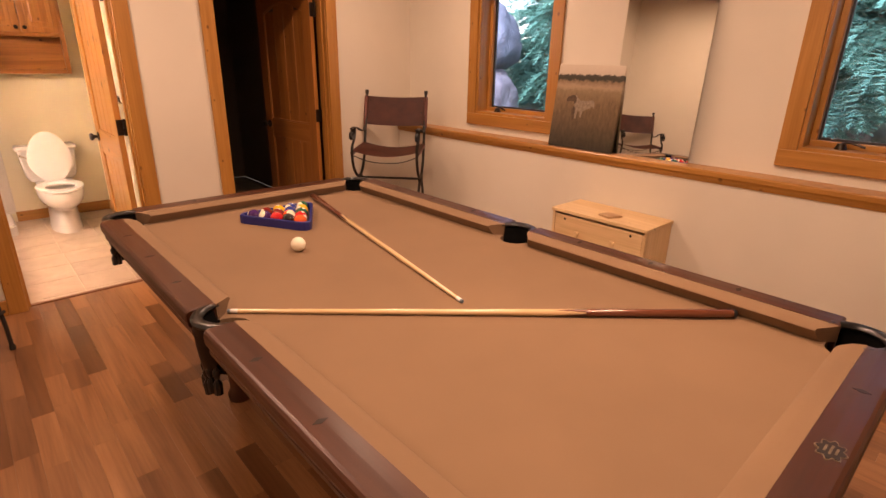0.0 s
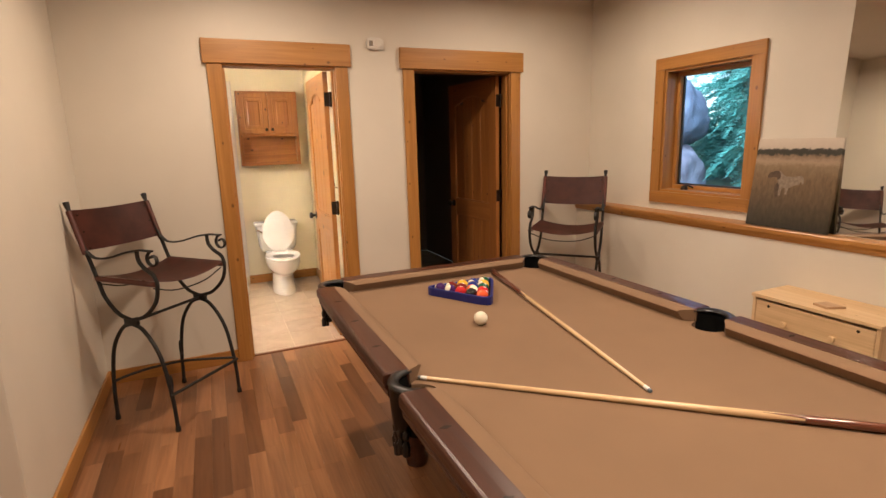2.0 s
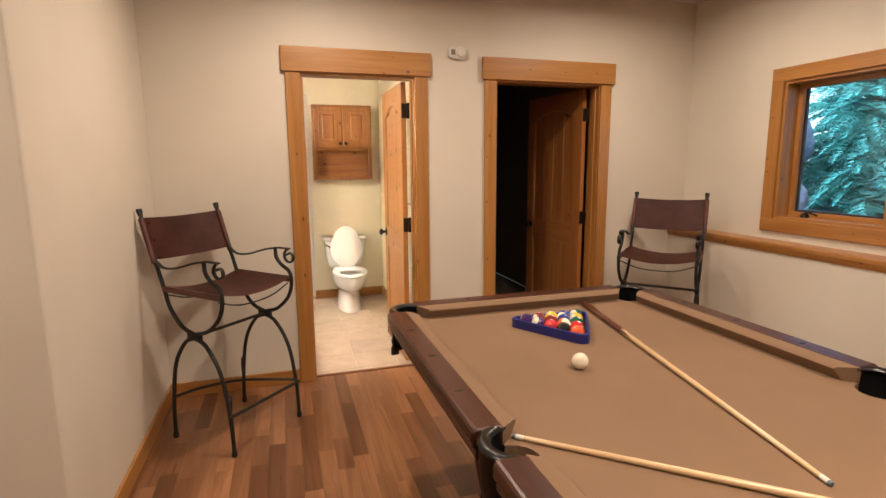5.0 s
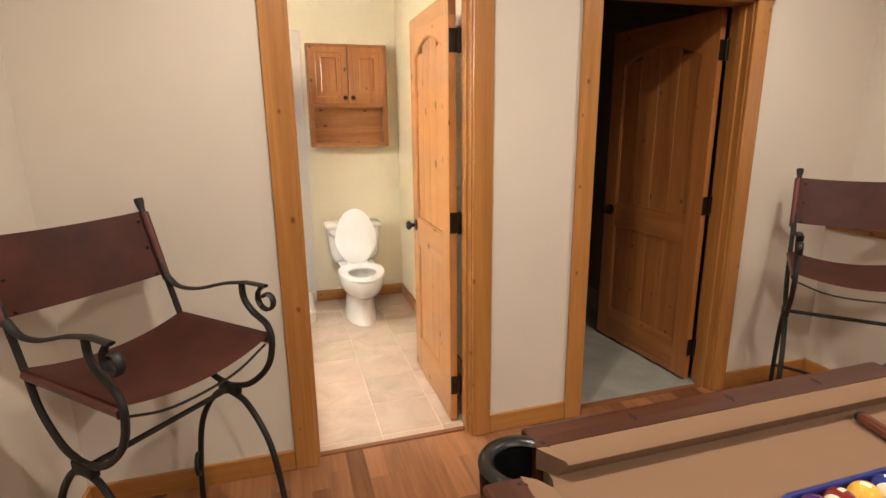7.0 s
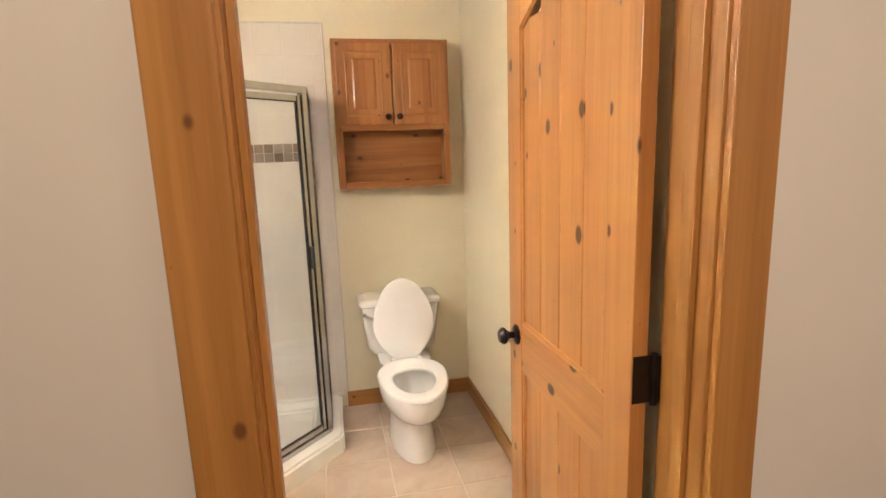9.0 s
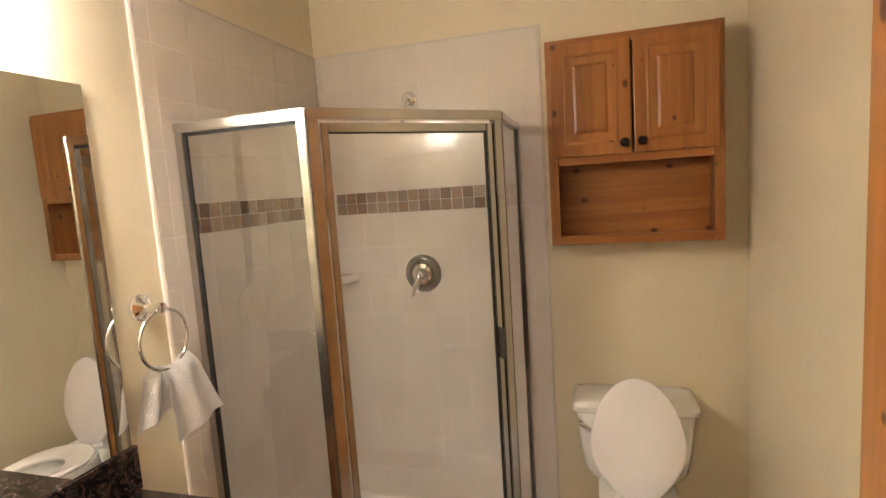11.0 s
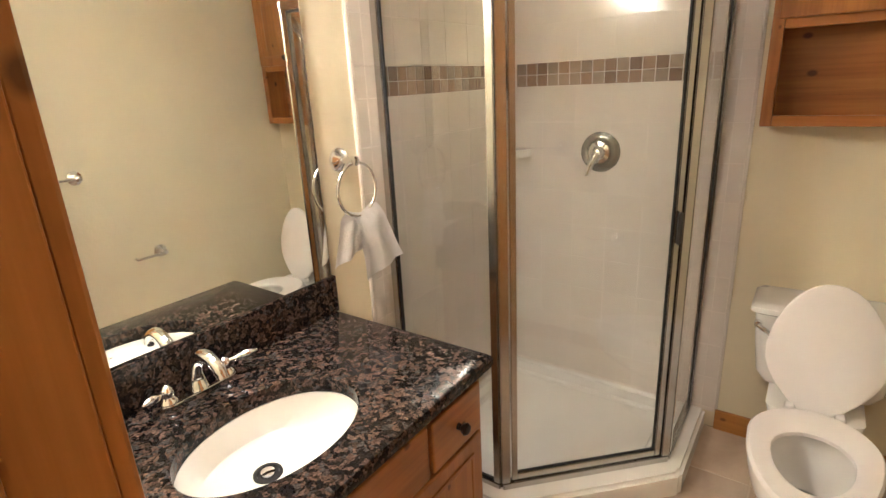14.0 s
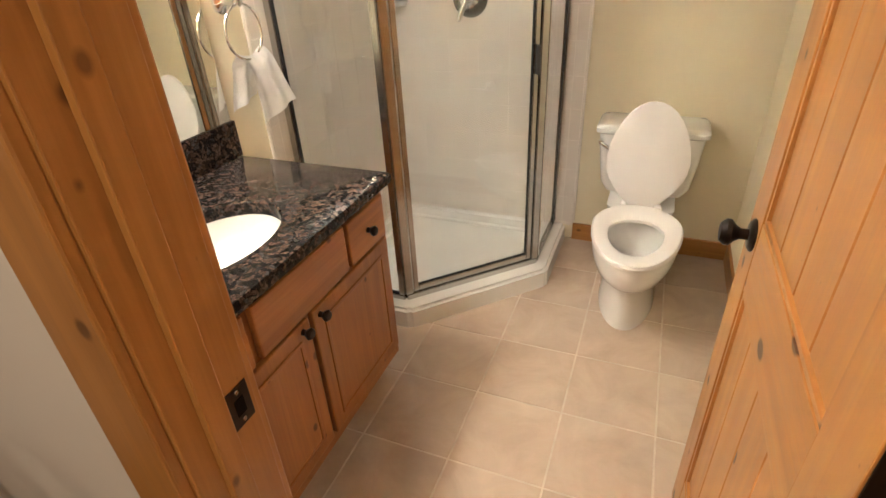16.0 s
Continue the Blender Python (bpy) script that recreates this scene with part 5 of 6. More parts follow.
solid("backsplash", box(XM + 0.001, XM + 0.021, CY0, CY1, CZ1 + 0.0005, 0.943, 0.002), gr, "polished brown granite backsplash under the mirror", "backsplash", "")

sink = thing("sink", "white oval undermount porcelain sink", "sink", (SX, SY, CZ0 - 0.001))
prof = [(1.06, 0.0), (1.0, -0.001), (0.985, -0.02), (0.93, -0.048), (0.80, -0.076), (0.55, -0.094), (0.25, -0.103), (0.16, -0.105)]
BACK = 0.048   # the drain lies towards the wall
bm = bmesh.new()
N = 48
rings = [[bm.verts.new((RA * f * math.cos(2 * math.pi * k / N) - BACK * (z / 0.105) ** 2, RB * f * math.sin(2 * math.pi * k / N), z)) for k in range(N)] for f, z in prof]
for a, b in zip(rings, rings[1:]):
    for k in range(N):
        bm.faces.new((a[k], a[(k + 1) % N], b[(k + 1) % N], b[k]))
bm.faces.new(rings[-1])
part("basin", bm, porcelain, sink, "", True)
# Near-black metal, so the ring shows against the white basin.
drain = part("drain", lathe([(0.034, 0.0), (0.033, 0.004), (0.026, 0.004), (0.022, -0.004), (0.0, -0.005)], 24, (-BACK, 0.0, -0.104)), plain("dark_drain_metal", (0.035, 0.034, 0.033), 0.35, 0.5, vary=0.3, scale=40), sink, "chrome drain ring", True)
part("stopper", lathe([(0.018, -0.102), (0.016, -0.097), (0.0, -0.095)], 20, (-BACK, 0, 0)), chrome, drain, "", True)
part("overflow", lathe([(0.0, 0.0005), (0.012, 0.0005), (0.012, -0.001)], 16, (RA * 0.955, 0.0, -0.036), axis=0), satin, sink)

fc = thing("faucet", "chrome two-handle bathroom faucet on the granite", "faucet", (-0.812, 0.594, CZ1))
part("base_plate", prism([(0.026 * math.cos(radians(a)), (0.075 if math.sin(radians(a)) > 0 else -0.075) + 0.026 * math.sin(radians(a))) for a in range(0, 360, 15)], 0.0005, 0.012, 2, 0.003), chrome, fc, "", True)
part("spout", tube(smooth_curve([(0, 0, 0.008), (0.0, 0, 0.05), (0.022, 0, 0.095), (0.065, 0, 0.112), (0.105, 0, 0.095), (0.122, 0, 0.07)], 5), [0.026, 0.023, 0.021, 0.019, 0.018] + [0.017] * 6 + [0.016] * 6 + [0.015] * 6 + [0.0135] * 3, 14), chrome, fc, "", True)
for s in (-1, 1):
    hd = part("handle_base", lathe([(0.022, 0.008), (0.021, 0.016), (0.014, 0.026), (0.016, 0.038), (0.013, 0.048), (0.006, 0.055), (0.0, 0.056)], 18, (0, s * 0.076, 0)), chrome, fc, "", True)
    part("lever", tube(smooth_curve([(0.0, s * 0.078, 0.042), (0.014, s * 0.10, 0.045), (0.032, s * 0.13, 0.052), (0.04, s * 0.148, 0.053)], 4), [0.0065, 0.006, 0.006, 0.007, 0.0085, 0.010, 0.0115, 0.0115, 0.010, 0.008, 0.006, 0.004, 0.002], 10), chrome, hd, "", True)
part("lift_rod", tube([(-0.02, 0, 0.01), (-0.022, 0, 0.075)], 0.003), chrome, fc, "", True)

vm = thing("vanity_mirror", "frameless wall mirror above the vanity", "mirror", (XM + 0.0045, 0.628, 0.945), -0.5)
part("mirror_glass", box(0.0015, 0.0065, -0.468, 0.468, 0.0, 0.936, 0.0015), mirror_m, vm)

# ---- wall lamp over the mirror ----
shade_m, nt, p = nodes_of("lit_opal_glass")
p.inputs["Base Color"].default_value = (0.85, 0.84, 0.80, 1)
p.inputs["Roughness"].default_value = 0.25
p.inputs["Emission Color"].default_value = (1.0, 0.80, 0.58, 1)
p.inputs["Emission Strength"].default_value = VANITY_GLOW
vs = thing("vanity_light", "bronze wall light with three lit white glass shades", "wall light", (XM, 0.637, 2.06))
part("backplate", lathe([(0.0, 0.026), (0.03, 0.024), (0.058, 0.018), (0.07, 0.010), (0.075, 0.0)], 32, (0, -0.01, 0.0), (1.0, 1.1), axis=0), bronze, vs, "", True)
part("crossbar", tube(smooth_curve([(0.115, -0.205, 0.10), (0.10, -0.1, 0.095), (0.095, 0.0, 0.09), (0.10, 0.1, 0.095), (0.115, 0.205, 0.10)], 5), 0.008, 10), bronze, vs, "", True)
part("stem", tube(smooth_curve([(0.012, -0.01, 0.0), (0.05, -0.01, 0.01), (0.085, -0.005, 0.05), (0.095, 0.0, 0.09)], 4), 0.009, 10), bronze, vs, "", True)
for s in (-1, 0, 1):
    y = s * 0.185
    cup = part("fitter", lathe([(0.0, 0.108), (0.012, 0.104), (0.014, 0.085), (0.030, 0.072), (0.034, 0.05), (0.031, 0.036), (0.0, 0.036)], 20, (0.125, y, 0)), bronze, vs, "bronze lamp holder", True)
    part("shade", lathe([(0.030, 0.040), (0.044, 0.024), (0.058, -0.008), (0.068, -0.055), (0.074, -0.10), (0.077, -0.134), (0.074, -0.134), (0.070, -0.098), (0.064, -0.053), (0.054, -0.008), (0.041, 0.02), (0.026, 0.034)], 28, (0.125, y, 0)), shade_m, cup, "glowing white bell glass shade", True)
    part("finial", lathe([(0.0, 0.124), (0.009, 0.119), (0.011, 0.112), (0.006, 0.104)], 12, (0.125, y, 0)), bronze, cup, "", True)

# ---- cabinet over the toilet ----
wc = thing("wall_cabinet", "knotty alder wall cabinet with two doors and open shelf", "cabinet", (0.487, YB - 0.0005, 1.319))
HWc, CHt, CD = 0.307, 0.771, 0.155
for s in (-1, 1):
    part("side_panel", box(s * HWc, s * (HWc - 0.018), -CD + 0.019, 0, 0, CHt, 0.002), cab_z, wc)
    part("face_stile", box(s * HWc, s * (HWc - 0.035), -CD, -CD + 0.0185, 0, CHt, 0.002), cab_z, wc)
part("back_panel", box(-HWc + 0.0185, HWc - 0.0185, -0.008, -0.001, 0.001, CHt - 0.001), cab_x, wc)
for z0, z1 in ((0, 0.018), (0.315, 0.333), (CHt - 0.018, CHt)):
    part("shelf", box(-HWc + 0.0185, HWc - 0.0185, -CD + 0.019, -0.0085, z0 + 0.0005, z1 - 0.0005, 0.001), cab_x, wc)
for z0, z1 in ((0.0, 0.035), (0.305, 0.345), (CHt - 0.035, CHt)):
    part("face_rail", box(-HWc + 0.0355, HWc - 0.0355, -CD + 0.0002, -CD + 0.018, z0 + 0.0003, z1 - 0.0003, 0.002), cab_x, wc)
for s in (-1, 1):
    x0, x1 = (0.004, 0.288) if s > 0 else (-0.288, -0.004)
    z0, z1 = 0.335, 0.752
    d = part("cabinet_door", box(x0, x1, -CD - 0.019, -CD - 0.0005, z0, z1, 0.004), cab_z, wc, "raised-panel alder door")
    w = 0.055
    bm = bmesh.new()
    rings = []
    for q, y in ((w - 0.002, -CD - 0.0185), (w + 0.004, -CD - 0.0145), (w + 0.014, -CD - 0.0145), (w + 0.036, -CD - 0.0225)):
        rings.append([bm.verts.new(c) for c in ((x0 + q, y, z0 + q), (x1 - q, y, z0 + q), (x1 - q, y, z1 - q), (x0 + q, y, z1 - q))])
    for a, b in zip(rings, rings[1:]):
        for k in range(4):
            bm.faces.new((a[k], a[(k + 1) % 4], b[(k + 1) % 4], b[k]))
    bm.faces.new(rings[-1])
    part("raised_panel", bm, cab_z, d)
    for a, b, c, e, m in ((x0 + w - 0.01, x0 + w, z0 + w - 0.01, z1 - w + 0.01, cab_z), (x1 - w, x1 - w + 0.01, z0 + w - 0.01, z1 - w + 0.01, cab_z), (x0 + w, x1 - w, z0 + w - 0.01, z0 + w, cab_x), (x0 + w, x1 - w, z1 - w, z1 - w + 0.01, cab_x)):
        part("panel_bead", box(a, b, -CD - 0.0225, -CD - 0.018, c, e, 0.002), m, d)
    kx = s * 0.03
    part("knob", lathe([(0.0, -CD - 0.050), (0.011, -CD - 0.048), (0.016, -CD - 0.041), (0.012, -CD - 0.034), (0.007, -CD - 0.028), (0.009, -CD - 0.019)], 16, (kx, 0, z0 + 0.04), axis=1), bronze, d, "round dark bronze knob", True)

# ---- toilet ----
toilet = thing("toilet", "white porcelain toilet with its seat lid raised", "toilet", (0.466, 1.72, 0))


def egg(hw, yf, yb, z, n=36, flatb=0.0):
    """An egg outline, its narrow end towards -y."""
    pts = []
    mid = yb - hw * 1.05
    for k in range(n):
        a = 2 * math.pi * k / n
        c, s = math.cos(a), math.sin(a)
        y = mid + (yb - mid) * s if s > 0 else mid + (mid - yf) * s
        pts.append((hw * c, y, z))
    return pts


def loft(rings, cap0=True, cap1=True):
    bm = bmesh.new()
    vr = [[bm.verts.new(p) for p in r] for r in rings]
    n = len(rings[0])
    for a, b in zip(vr, vr[1:]):
        for k in range(n):
            bm.faces.new((a[k], a[(k + 1) % n], b[(k + 1) % n], b[k]))
    if cap0:
        bm.faces.new(vr[0][::-1])
    if cap1:
        bm.faces.new(vr[-1])
    return bm


YC = 1.72
part("bowl", loft([egg(0.122, -0.137, 0.30, 0.0), egg(0.121, -0.137, 0.30, 0.03), egg(0.114, -0.128, 0.30, 0.08), egg(0.109, -0.124, 0.30, 0.16), egg(0.110, -0.130, 0.30, 0.205), egg(0.120, -0.162, 0.295, 0.226), egg(0.143, -0.224, 0.28, 0.250), egg(0.160, -0.268, 0.26, 0.285), egg(0.169, -0.287, 0.25, 0.325), egg(0.172, -0.295, 0.24, 0.378), egg(0.168, -0.291, 0.235, 0.388), egg(0.120, -0.225, 0.12, 0.388), egg(0.124, -0.226, 0.13, 0.365), egg(0.110, -0.19, 0.12, 0.29), egg(0.075, -0.11, 0.085, 0.20), egg(0.042, -0.05, 0.04, 0.165)]), porcelain, toilet, "", True)
water = glass("water", (0.75, 0.8, 0.78), 0.0, 1.33)
part("water", loft([egg(0.073, -0.106, 0.082, 0.1975), egg(0.0735, -0.1065, 0.0825, 0.199)]), water, toilet)
# Dark disc on the closed bowl bottom paints the shade of the outlet.
part("trap", lathe([(0.0, 0.0), (0.037, 0.0), (0.038, -0.001), (0.0, -0.001)], 20, (0, 0.0, 0.1668), (1.05, 1.15)), plain("trap_shade", (0.04, 0.04, 0.036), 0.4), toilet)
part("seat", loft([egg(0.167, -0.290, 0.215, 0.3895), egg(0.175, -0.303, 0.222, 0.395), egg(0.175, -0.303, 0.222, 0.403), egg(0.168, -0.296, 0.215, 0.411), egg(0.122, -0.222, 0.105, 0.412), egg(0.106, -0.205, 0.09, 0.404), egg(0.104, -0.203, 0.088, 0.392), egg(0.107, -0.206, 0.091, 0.3895), egg(0.167, -0.290, 0.215, 0.3895)], False, False), seat_plastic, toilet, "white plastic seat ring", True)
def tapered(ring):
    """Narrows an outline towards the hinge."""
    return [(x * (1 - 0.36 * max(0, min(1, y / 0.21)) ** 1.3), y, z) for x, y, z in ring]


lid = part("lid", loft([tapered(r) for r in (egg(0.160, -0.238, 0.205, 0.0), egg(0.168, -0.248, 0.213, 0.005), egg(0.168, -0.248, 0.213, 0.014), egg(0.157, -0.233, 0.2, 0.022), egg(0.10, -0.15, 0.12, 0.026))]), seat_plastic, toilet, "raised white seat lid", True)
lid.matrix_basis = pose(0, 0.245, 0.391, 0, 0, 0) @ pose(0, 0, 0, -97, 0, 0) @ pose(0, -0.20, -0.013, 0, 0, 0)
for s in (-1, 1):
    part("hinge_cap", box(s * 0.055, s * 0.085, 0.212, 0.25, 0.3885, 0.414, 0.008, 3), seat_plastic, toilet, "", True)


def rrect(hw, y0, y1, z, r=0.03, n=5):
    pts = []
    for cx, cy, a0 in ((hw - r, y1 - r, 0), (-hw + r, y1 - r, 90), (-hw + r, y0 + r, 180), (hw - r, y0 + r, 270)):
        for i in range(n + 1):
            a = radians(a0 + 90 * i / n)
            pts.append((cx + r * math.cos(a), cy + r * math.sin(a), z))
    return pts


part("shelf_neck", loft([rrect(0.11, 0.20, 0.50, 0.28), rrect(0.13, 0.20, 0.52, 0.36), rrect(0.14, 0.22, 0.53, 0.388)]), porcelain, toilet, "", True)
part("tank", loft([rrect(0.165, 0.385, 0.545, 0.3885), rrect(0.19, 0.37, 0.555, 0.43), rrect(0.205, 0.36, 0.565, 0.55), rrect(0.215, 0.355, 0.57, 0.664), rrect(0.215, 0.355, 0.57, 0.668)]), porcelain, toilet, "", True)
part("tank_lid", loft([rrect(0.220, 0.35, 0.572, 0.6685), rrect(0.230, 0.342, 0.575, 0.675), rrect(0.230, 0.342, 0.575, 0.693), rrect(0.220, 0.352, 0.57, 0.703), rrect(0.195, 0.38, 0.55, 0.706)]), porcelain, toilet, "", True)
fl = part("flush_lever", tube(smooth_curve([(-0.20, 0.335, 0.632), (-0.17, 0.325, 0.618), (-0.15, 0.325, 0.604)], 4), [0.009] * 4 + [0.008] * 3 + [0.0095] * 2, 10), chrome, toilet, "chrome flush lever", True)
part("pivot", lathe([(0.0, -0.022), (0.012, -0.02), (0.014, 0.0)], 16, (-0.20, 0.358, 0.632), axis=1), chrome, fl, "", True)

# ---- towel ring and towel, bar and paper holder ----
tr = thing("towel_ring", "chrome towel ring on the plaster wall", "towel ring", (XM, 1.193, 1.298))
part("rosette", lathe([(0.0, 0.024), (0.012, 0.022), (0.019, 0.015), (0.027, 0.012), (0.030, 0.008), (0.037, 0.006), (0.039, 0.0005)], 32, axis=0), chrome, tr, "", True)
part("post", lathe([(0.012, 0.018), (0.010, 0.058), (0.016, 0.065), (0.015, 0.078), (0.0, 0.083)], 18, axis=0), chrome, tr, "", True)
part("ring", tube([(0.07, 0.083 * math.cos(2 * math.pi * k / 40), -0.089 + 0.083 * math.sin(2 * math.pi * k / 40)) for k in range(40)], 0.0048, 10, 1.0, True), chrome, tr, "", True)
bm = bmesh.new()
rows = []
NU, NV = 40, 26
for j in range(NV + 1):
    f = -1 + 2 * j / NV
    row = []
    for i in range(NU + 1):
        u = -1 + 2 * i / NU
        g = abs(f)
        gather = g ** 0.75
        if f > 0:
            y = u * (0.048 + 0.032 * gather) + 0.014 + 0.052 * gather
            drop = g * (0.205 - 0.022 * u)
            fold = 0.009 * math.sin(u * 5.0 + 1.2) * (0.4 + 0.6 * g)
            xo = 0.018 * min(1, g * 5) + fold + 0.012 * g + 0.014 * u * g
        else:
            y = u * (0.048 + 0.012 * gather) + 0.006 - 0.052 * gather
            drop = g * (0.15 - 0.02 * u)
            fold = 0.008 * math.sin(u * 4.5 + 2.0) * (0.5 + 0.5 * g)
            xo = -0.018 * min(1, g * 5) + fold
        xo += 0.004 * noise.noise(Vector((u * 2.2, f * 3.1, 1.7)))
        zr = -0.089 - math.sqrt(max(0.083 ** 2 - min(abs(y), 0.066) ** 2, 0)) + 0.008
        zr += (-0.164 - zr) * min(1, g * 1.6) * 0.8
        row.append(bm.verts.new((0.07 + xo, y, zr + 0.004 - drop)))
    rows.append(row)
for q, r in zip(rows, rows[1:]):
    for i in range(NU):
        bm.faces.new((q[i], q[i + 1], r[i + 1], r[i]))
bmesh.ops.solidify(bm, geom=bm.faces[:], thickness=0.009)
tw = solid("hand_towel", bm, towel_m, "small white terry towel hanging from the ring", "towel", "", True)
tw.location = (XM, 1.193, 1.298)


def wall_post(y, z, parent, reach):
    part("rosette", lathe([(0.0, -0.022), (0.014, -0.020), (0.024, -0.014), (0.034, -0.009), (0.036, -0.0005)], 24, (0, y, z), axis=0), chrome, parent, "", True)
    part("post", lathe([(0.010, -0.01), (0.010, -reach + 0.012), (0.015, -reach), (0.015, -reach - 0.008), (0.0, -reach - 0.016)], 16, (0, y, z), axis=0), chrome, parent, "", True)


tb = thing("towel_bar", "chrome towel bar on the yellow wall", "towel bar", (XR, 0.80, 1.152))
wall_post(0.25, 0, tb, 0.055)
wall_post(-0.25, 0, tb, 0.055)
part("bar", tube([(-0.055, -0.25, 0), (-0.055, 0.25, 0)], 0.008, 12), chrome, tb, "", True)
tp = thing("paper_holder", "chrome single-arm toilet paper holder, empty", "paper holder", (XR, 1.375, 0.685))
wall_post(0, 0, tp, 0.055)
part("arm", tube([(-0.055, 0, 0), (-0.058, -0.03, -0.004), (-0.06, -0.15, -0.006), (-0.06, -0.16, 0.008)], 0.0075, 10), chrome, tp, "", True)

# ---- outside ----
ground_m = plain("mountain_grass", (0.055, 0.085, 0.03), 0.95, vary=0.4, scale=1.2, bump_s=0.6, fine=8, dist=0.05)
bm = bmesh.new()
gx = [XW + 0.25 + (0 if i == 0 else 1.6 ** i * 0.35) for i in range(15)]
gy = [-200, -90, -40, -20, -12, -8, -5, -3, -1, 1, 3, 5, 8, 12, 20, 40, 90, 200]
grid = [[bm.verts.new((x, y, 0.45 + min(x - XW, 14) * 0.05 + 0.12 * noise.noise(Vector((x * 0.4, y * 0.4, 0))))) for y in gy] for x in gx]
for a, b in zip(grid, grid[1:]):
    for k in range(len(gy) - 1):
        bm.faces.new((a[k], a[k + 1], b[k + 1], b[k]))
solid("ground", bm, ground_m, "grassy mountain slope outside", "ground", smooth=True)
granite = plain("grey_boulder", (0.15, 0.165, 0.205), 0.9, vary=0.45, scale=3.5, bump_s=0.7, fine=22, dist=0.02)
pink_rock = plain("pinkish_boulder", (0.22, 0.20, 0.22), 0.9, vary=0.4, scale=4, bump_s=0.7, fine=22, dist=0.02)


def boulder(place, size, mat, seed, label):
    bm = bmesh.new()
    bmesh.ops.create_icosphere(bm, subdivisions=4, radius=1.0)
    for vtx in bm.verts:
        d = vtx.co.normalized()
        k = 1 + 0.22 * noise.noise(d * 1.3 + Vector((seed, 0, 0))) + 0.07 * noise.noise(d * 4 + Vector((0, seed, 0)))
        vtx.co = Vector((d.x * size[0], d.y * size[1], d.z * size[2])) * k
    ob = solid("boulder", bm, mat, label, "boulder", "", True, "boulders outside the window")
    ob.location = place


boulder((6.6, 2.42, 1.84), (0.54, 0.46, 0.56), granite, 3.0, "large rounded grey granite boulder outside")
boulder((6.55, 2.37, 0.88), (0.58, 0.52, 0.5), pink_rock, 7.0, "pinkish weathered boulder outside")
bark = plain("grey_bark", (0.16, 0.13, 0.11), 0.95, vary=0.4, scale=8, bump_s=0.8, fine=40, dist=0.01)
needle, nt, p = nodes_of("spruce_needles")
geo = nt.nodes.new("ShaderNodeNewGeometry")
nt.links.new(ramp(nt, geo.outputs["Random Per Island"], [(0.0, (0.05, 0.155, 0.12)), (0.5, (0.075, 0.205, 0.155)), (1.0, (0.10, 0.255, 0.19))]), p.inputs["Base Color"])
p.inputs["Roughness"].default_value = 0.9
p.inputs["Specular IOR Level"].default_value = 0.1


def spruce(x, y, height, spread, seed, bare=0.1):
    rg = random.Random(seed)
    z0 = 0.45 + min(x - XW, 14) * 0.05 - 0.1
    t = thing("spruce_tree", "tall green spruce tree with drooping boughs", "tree", (x, y, z0), group="spruce trees outside")
    part("trunk", tube([(0, 0, 0), (0.02, 0.01, height * 0.4), (0, 0, height * 0.97)], [0.012 * height + 0.05, 0.008 * height + 0.03, 0.01], 9), bark, t, "", True)
    verts, faces = [], []
    fine = 0.042 if x < 9 else 0.095

    def blade(p, q, w):
        """One flat sprig from p to q, w wide at a third of its length."""
        n0 = len(verts)
        m = p.lerp(q, 0.35)
        verts.extend((p, m + w, q, m - w))
        faces.append((n0, n0 + 1, n0 + 2, n0 + 3))

    z = height * bare
    while z < height:
        f = 1 - (z / height)
        ln = spread * (f ** 0.8) + 0.12
        nb = max(6, int(13 * f) + 5)
        for k in range(nb):
            a = 2 * math.pi * (k + rg.random()) / nb
            L = ln * rg.uniform(0.65, 1.12)
            d = Vector((math.cos(a), math.sin(a), 0))
            sd = Vector((-d.y, d.x, 0))
            zb = z + rg.uniform(-0.2, 0.2)
            steps = max(5, int(L / fine))
            tilt, rise = rg.uniform(-0.5, 0.5), rg.uniform(-0.25, 0.3)
            for q in range(1, steps + 1):
                r = L * q / steps
                c = d * r + Vector((0, 0, zb + rise * r - 0.30 * r * r / max(L, 0.3)))
                w = 0.07 + 0.30 * L * (1 - q / steps) * min(1, 3 * q / steps)
                for s in (-1, 1):
                    out = (sd * s + d * rg.uniform(0.5, 0.9) + Vector((0, 0, tilt * s - rg.uniform(0.0, 0.75)))).normalized()
                    end = c + out * w * rg.uniform(0.75, 1.1)
                    side = out.cross(Vector((0, 0, 1))).normalized()
                    blade(c, end, side * 0.007 + Vector((0, 0, 0.008)))
                    m = max(1, int(w / (fine * 0.75)))
                    for e in range(m):
                        h = c.lerp(end, (e + rg.random()) / m)
                        for s2 in (-1, 1):
                            tip = h + (out * 0.7 + side * s2 + Vector((0, 0, rg.uniform(-0.8, 0.5)))).normalized() * rg.uniform(0.03, 0.065)
                            blade(h, tip, out * 0.007 + Vector((0, 0, 0.008)))
        z += height * 0.018 + 0.05
    me = bpy.data.meshes.new("crown")
    me.from_pydata(verts, [], faces)
    bm = bmesh.new()
    bm.from_mesh(me)
    bpy.data.meshes.remove(me)
    part("crown", bm, needle, t, "green needled boughs")


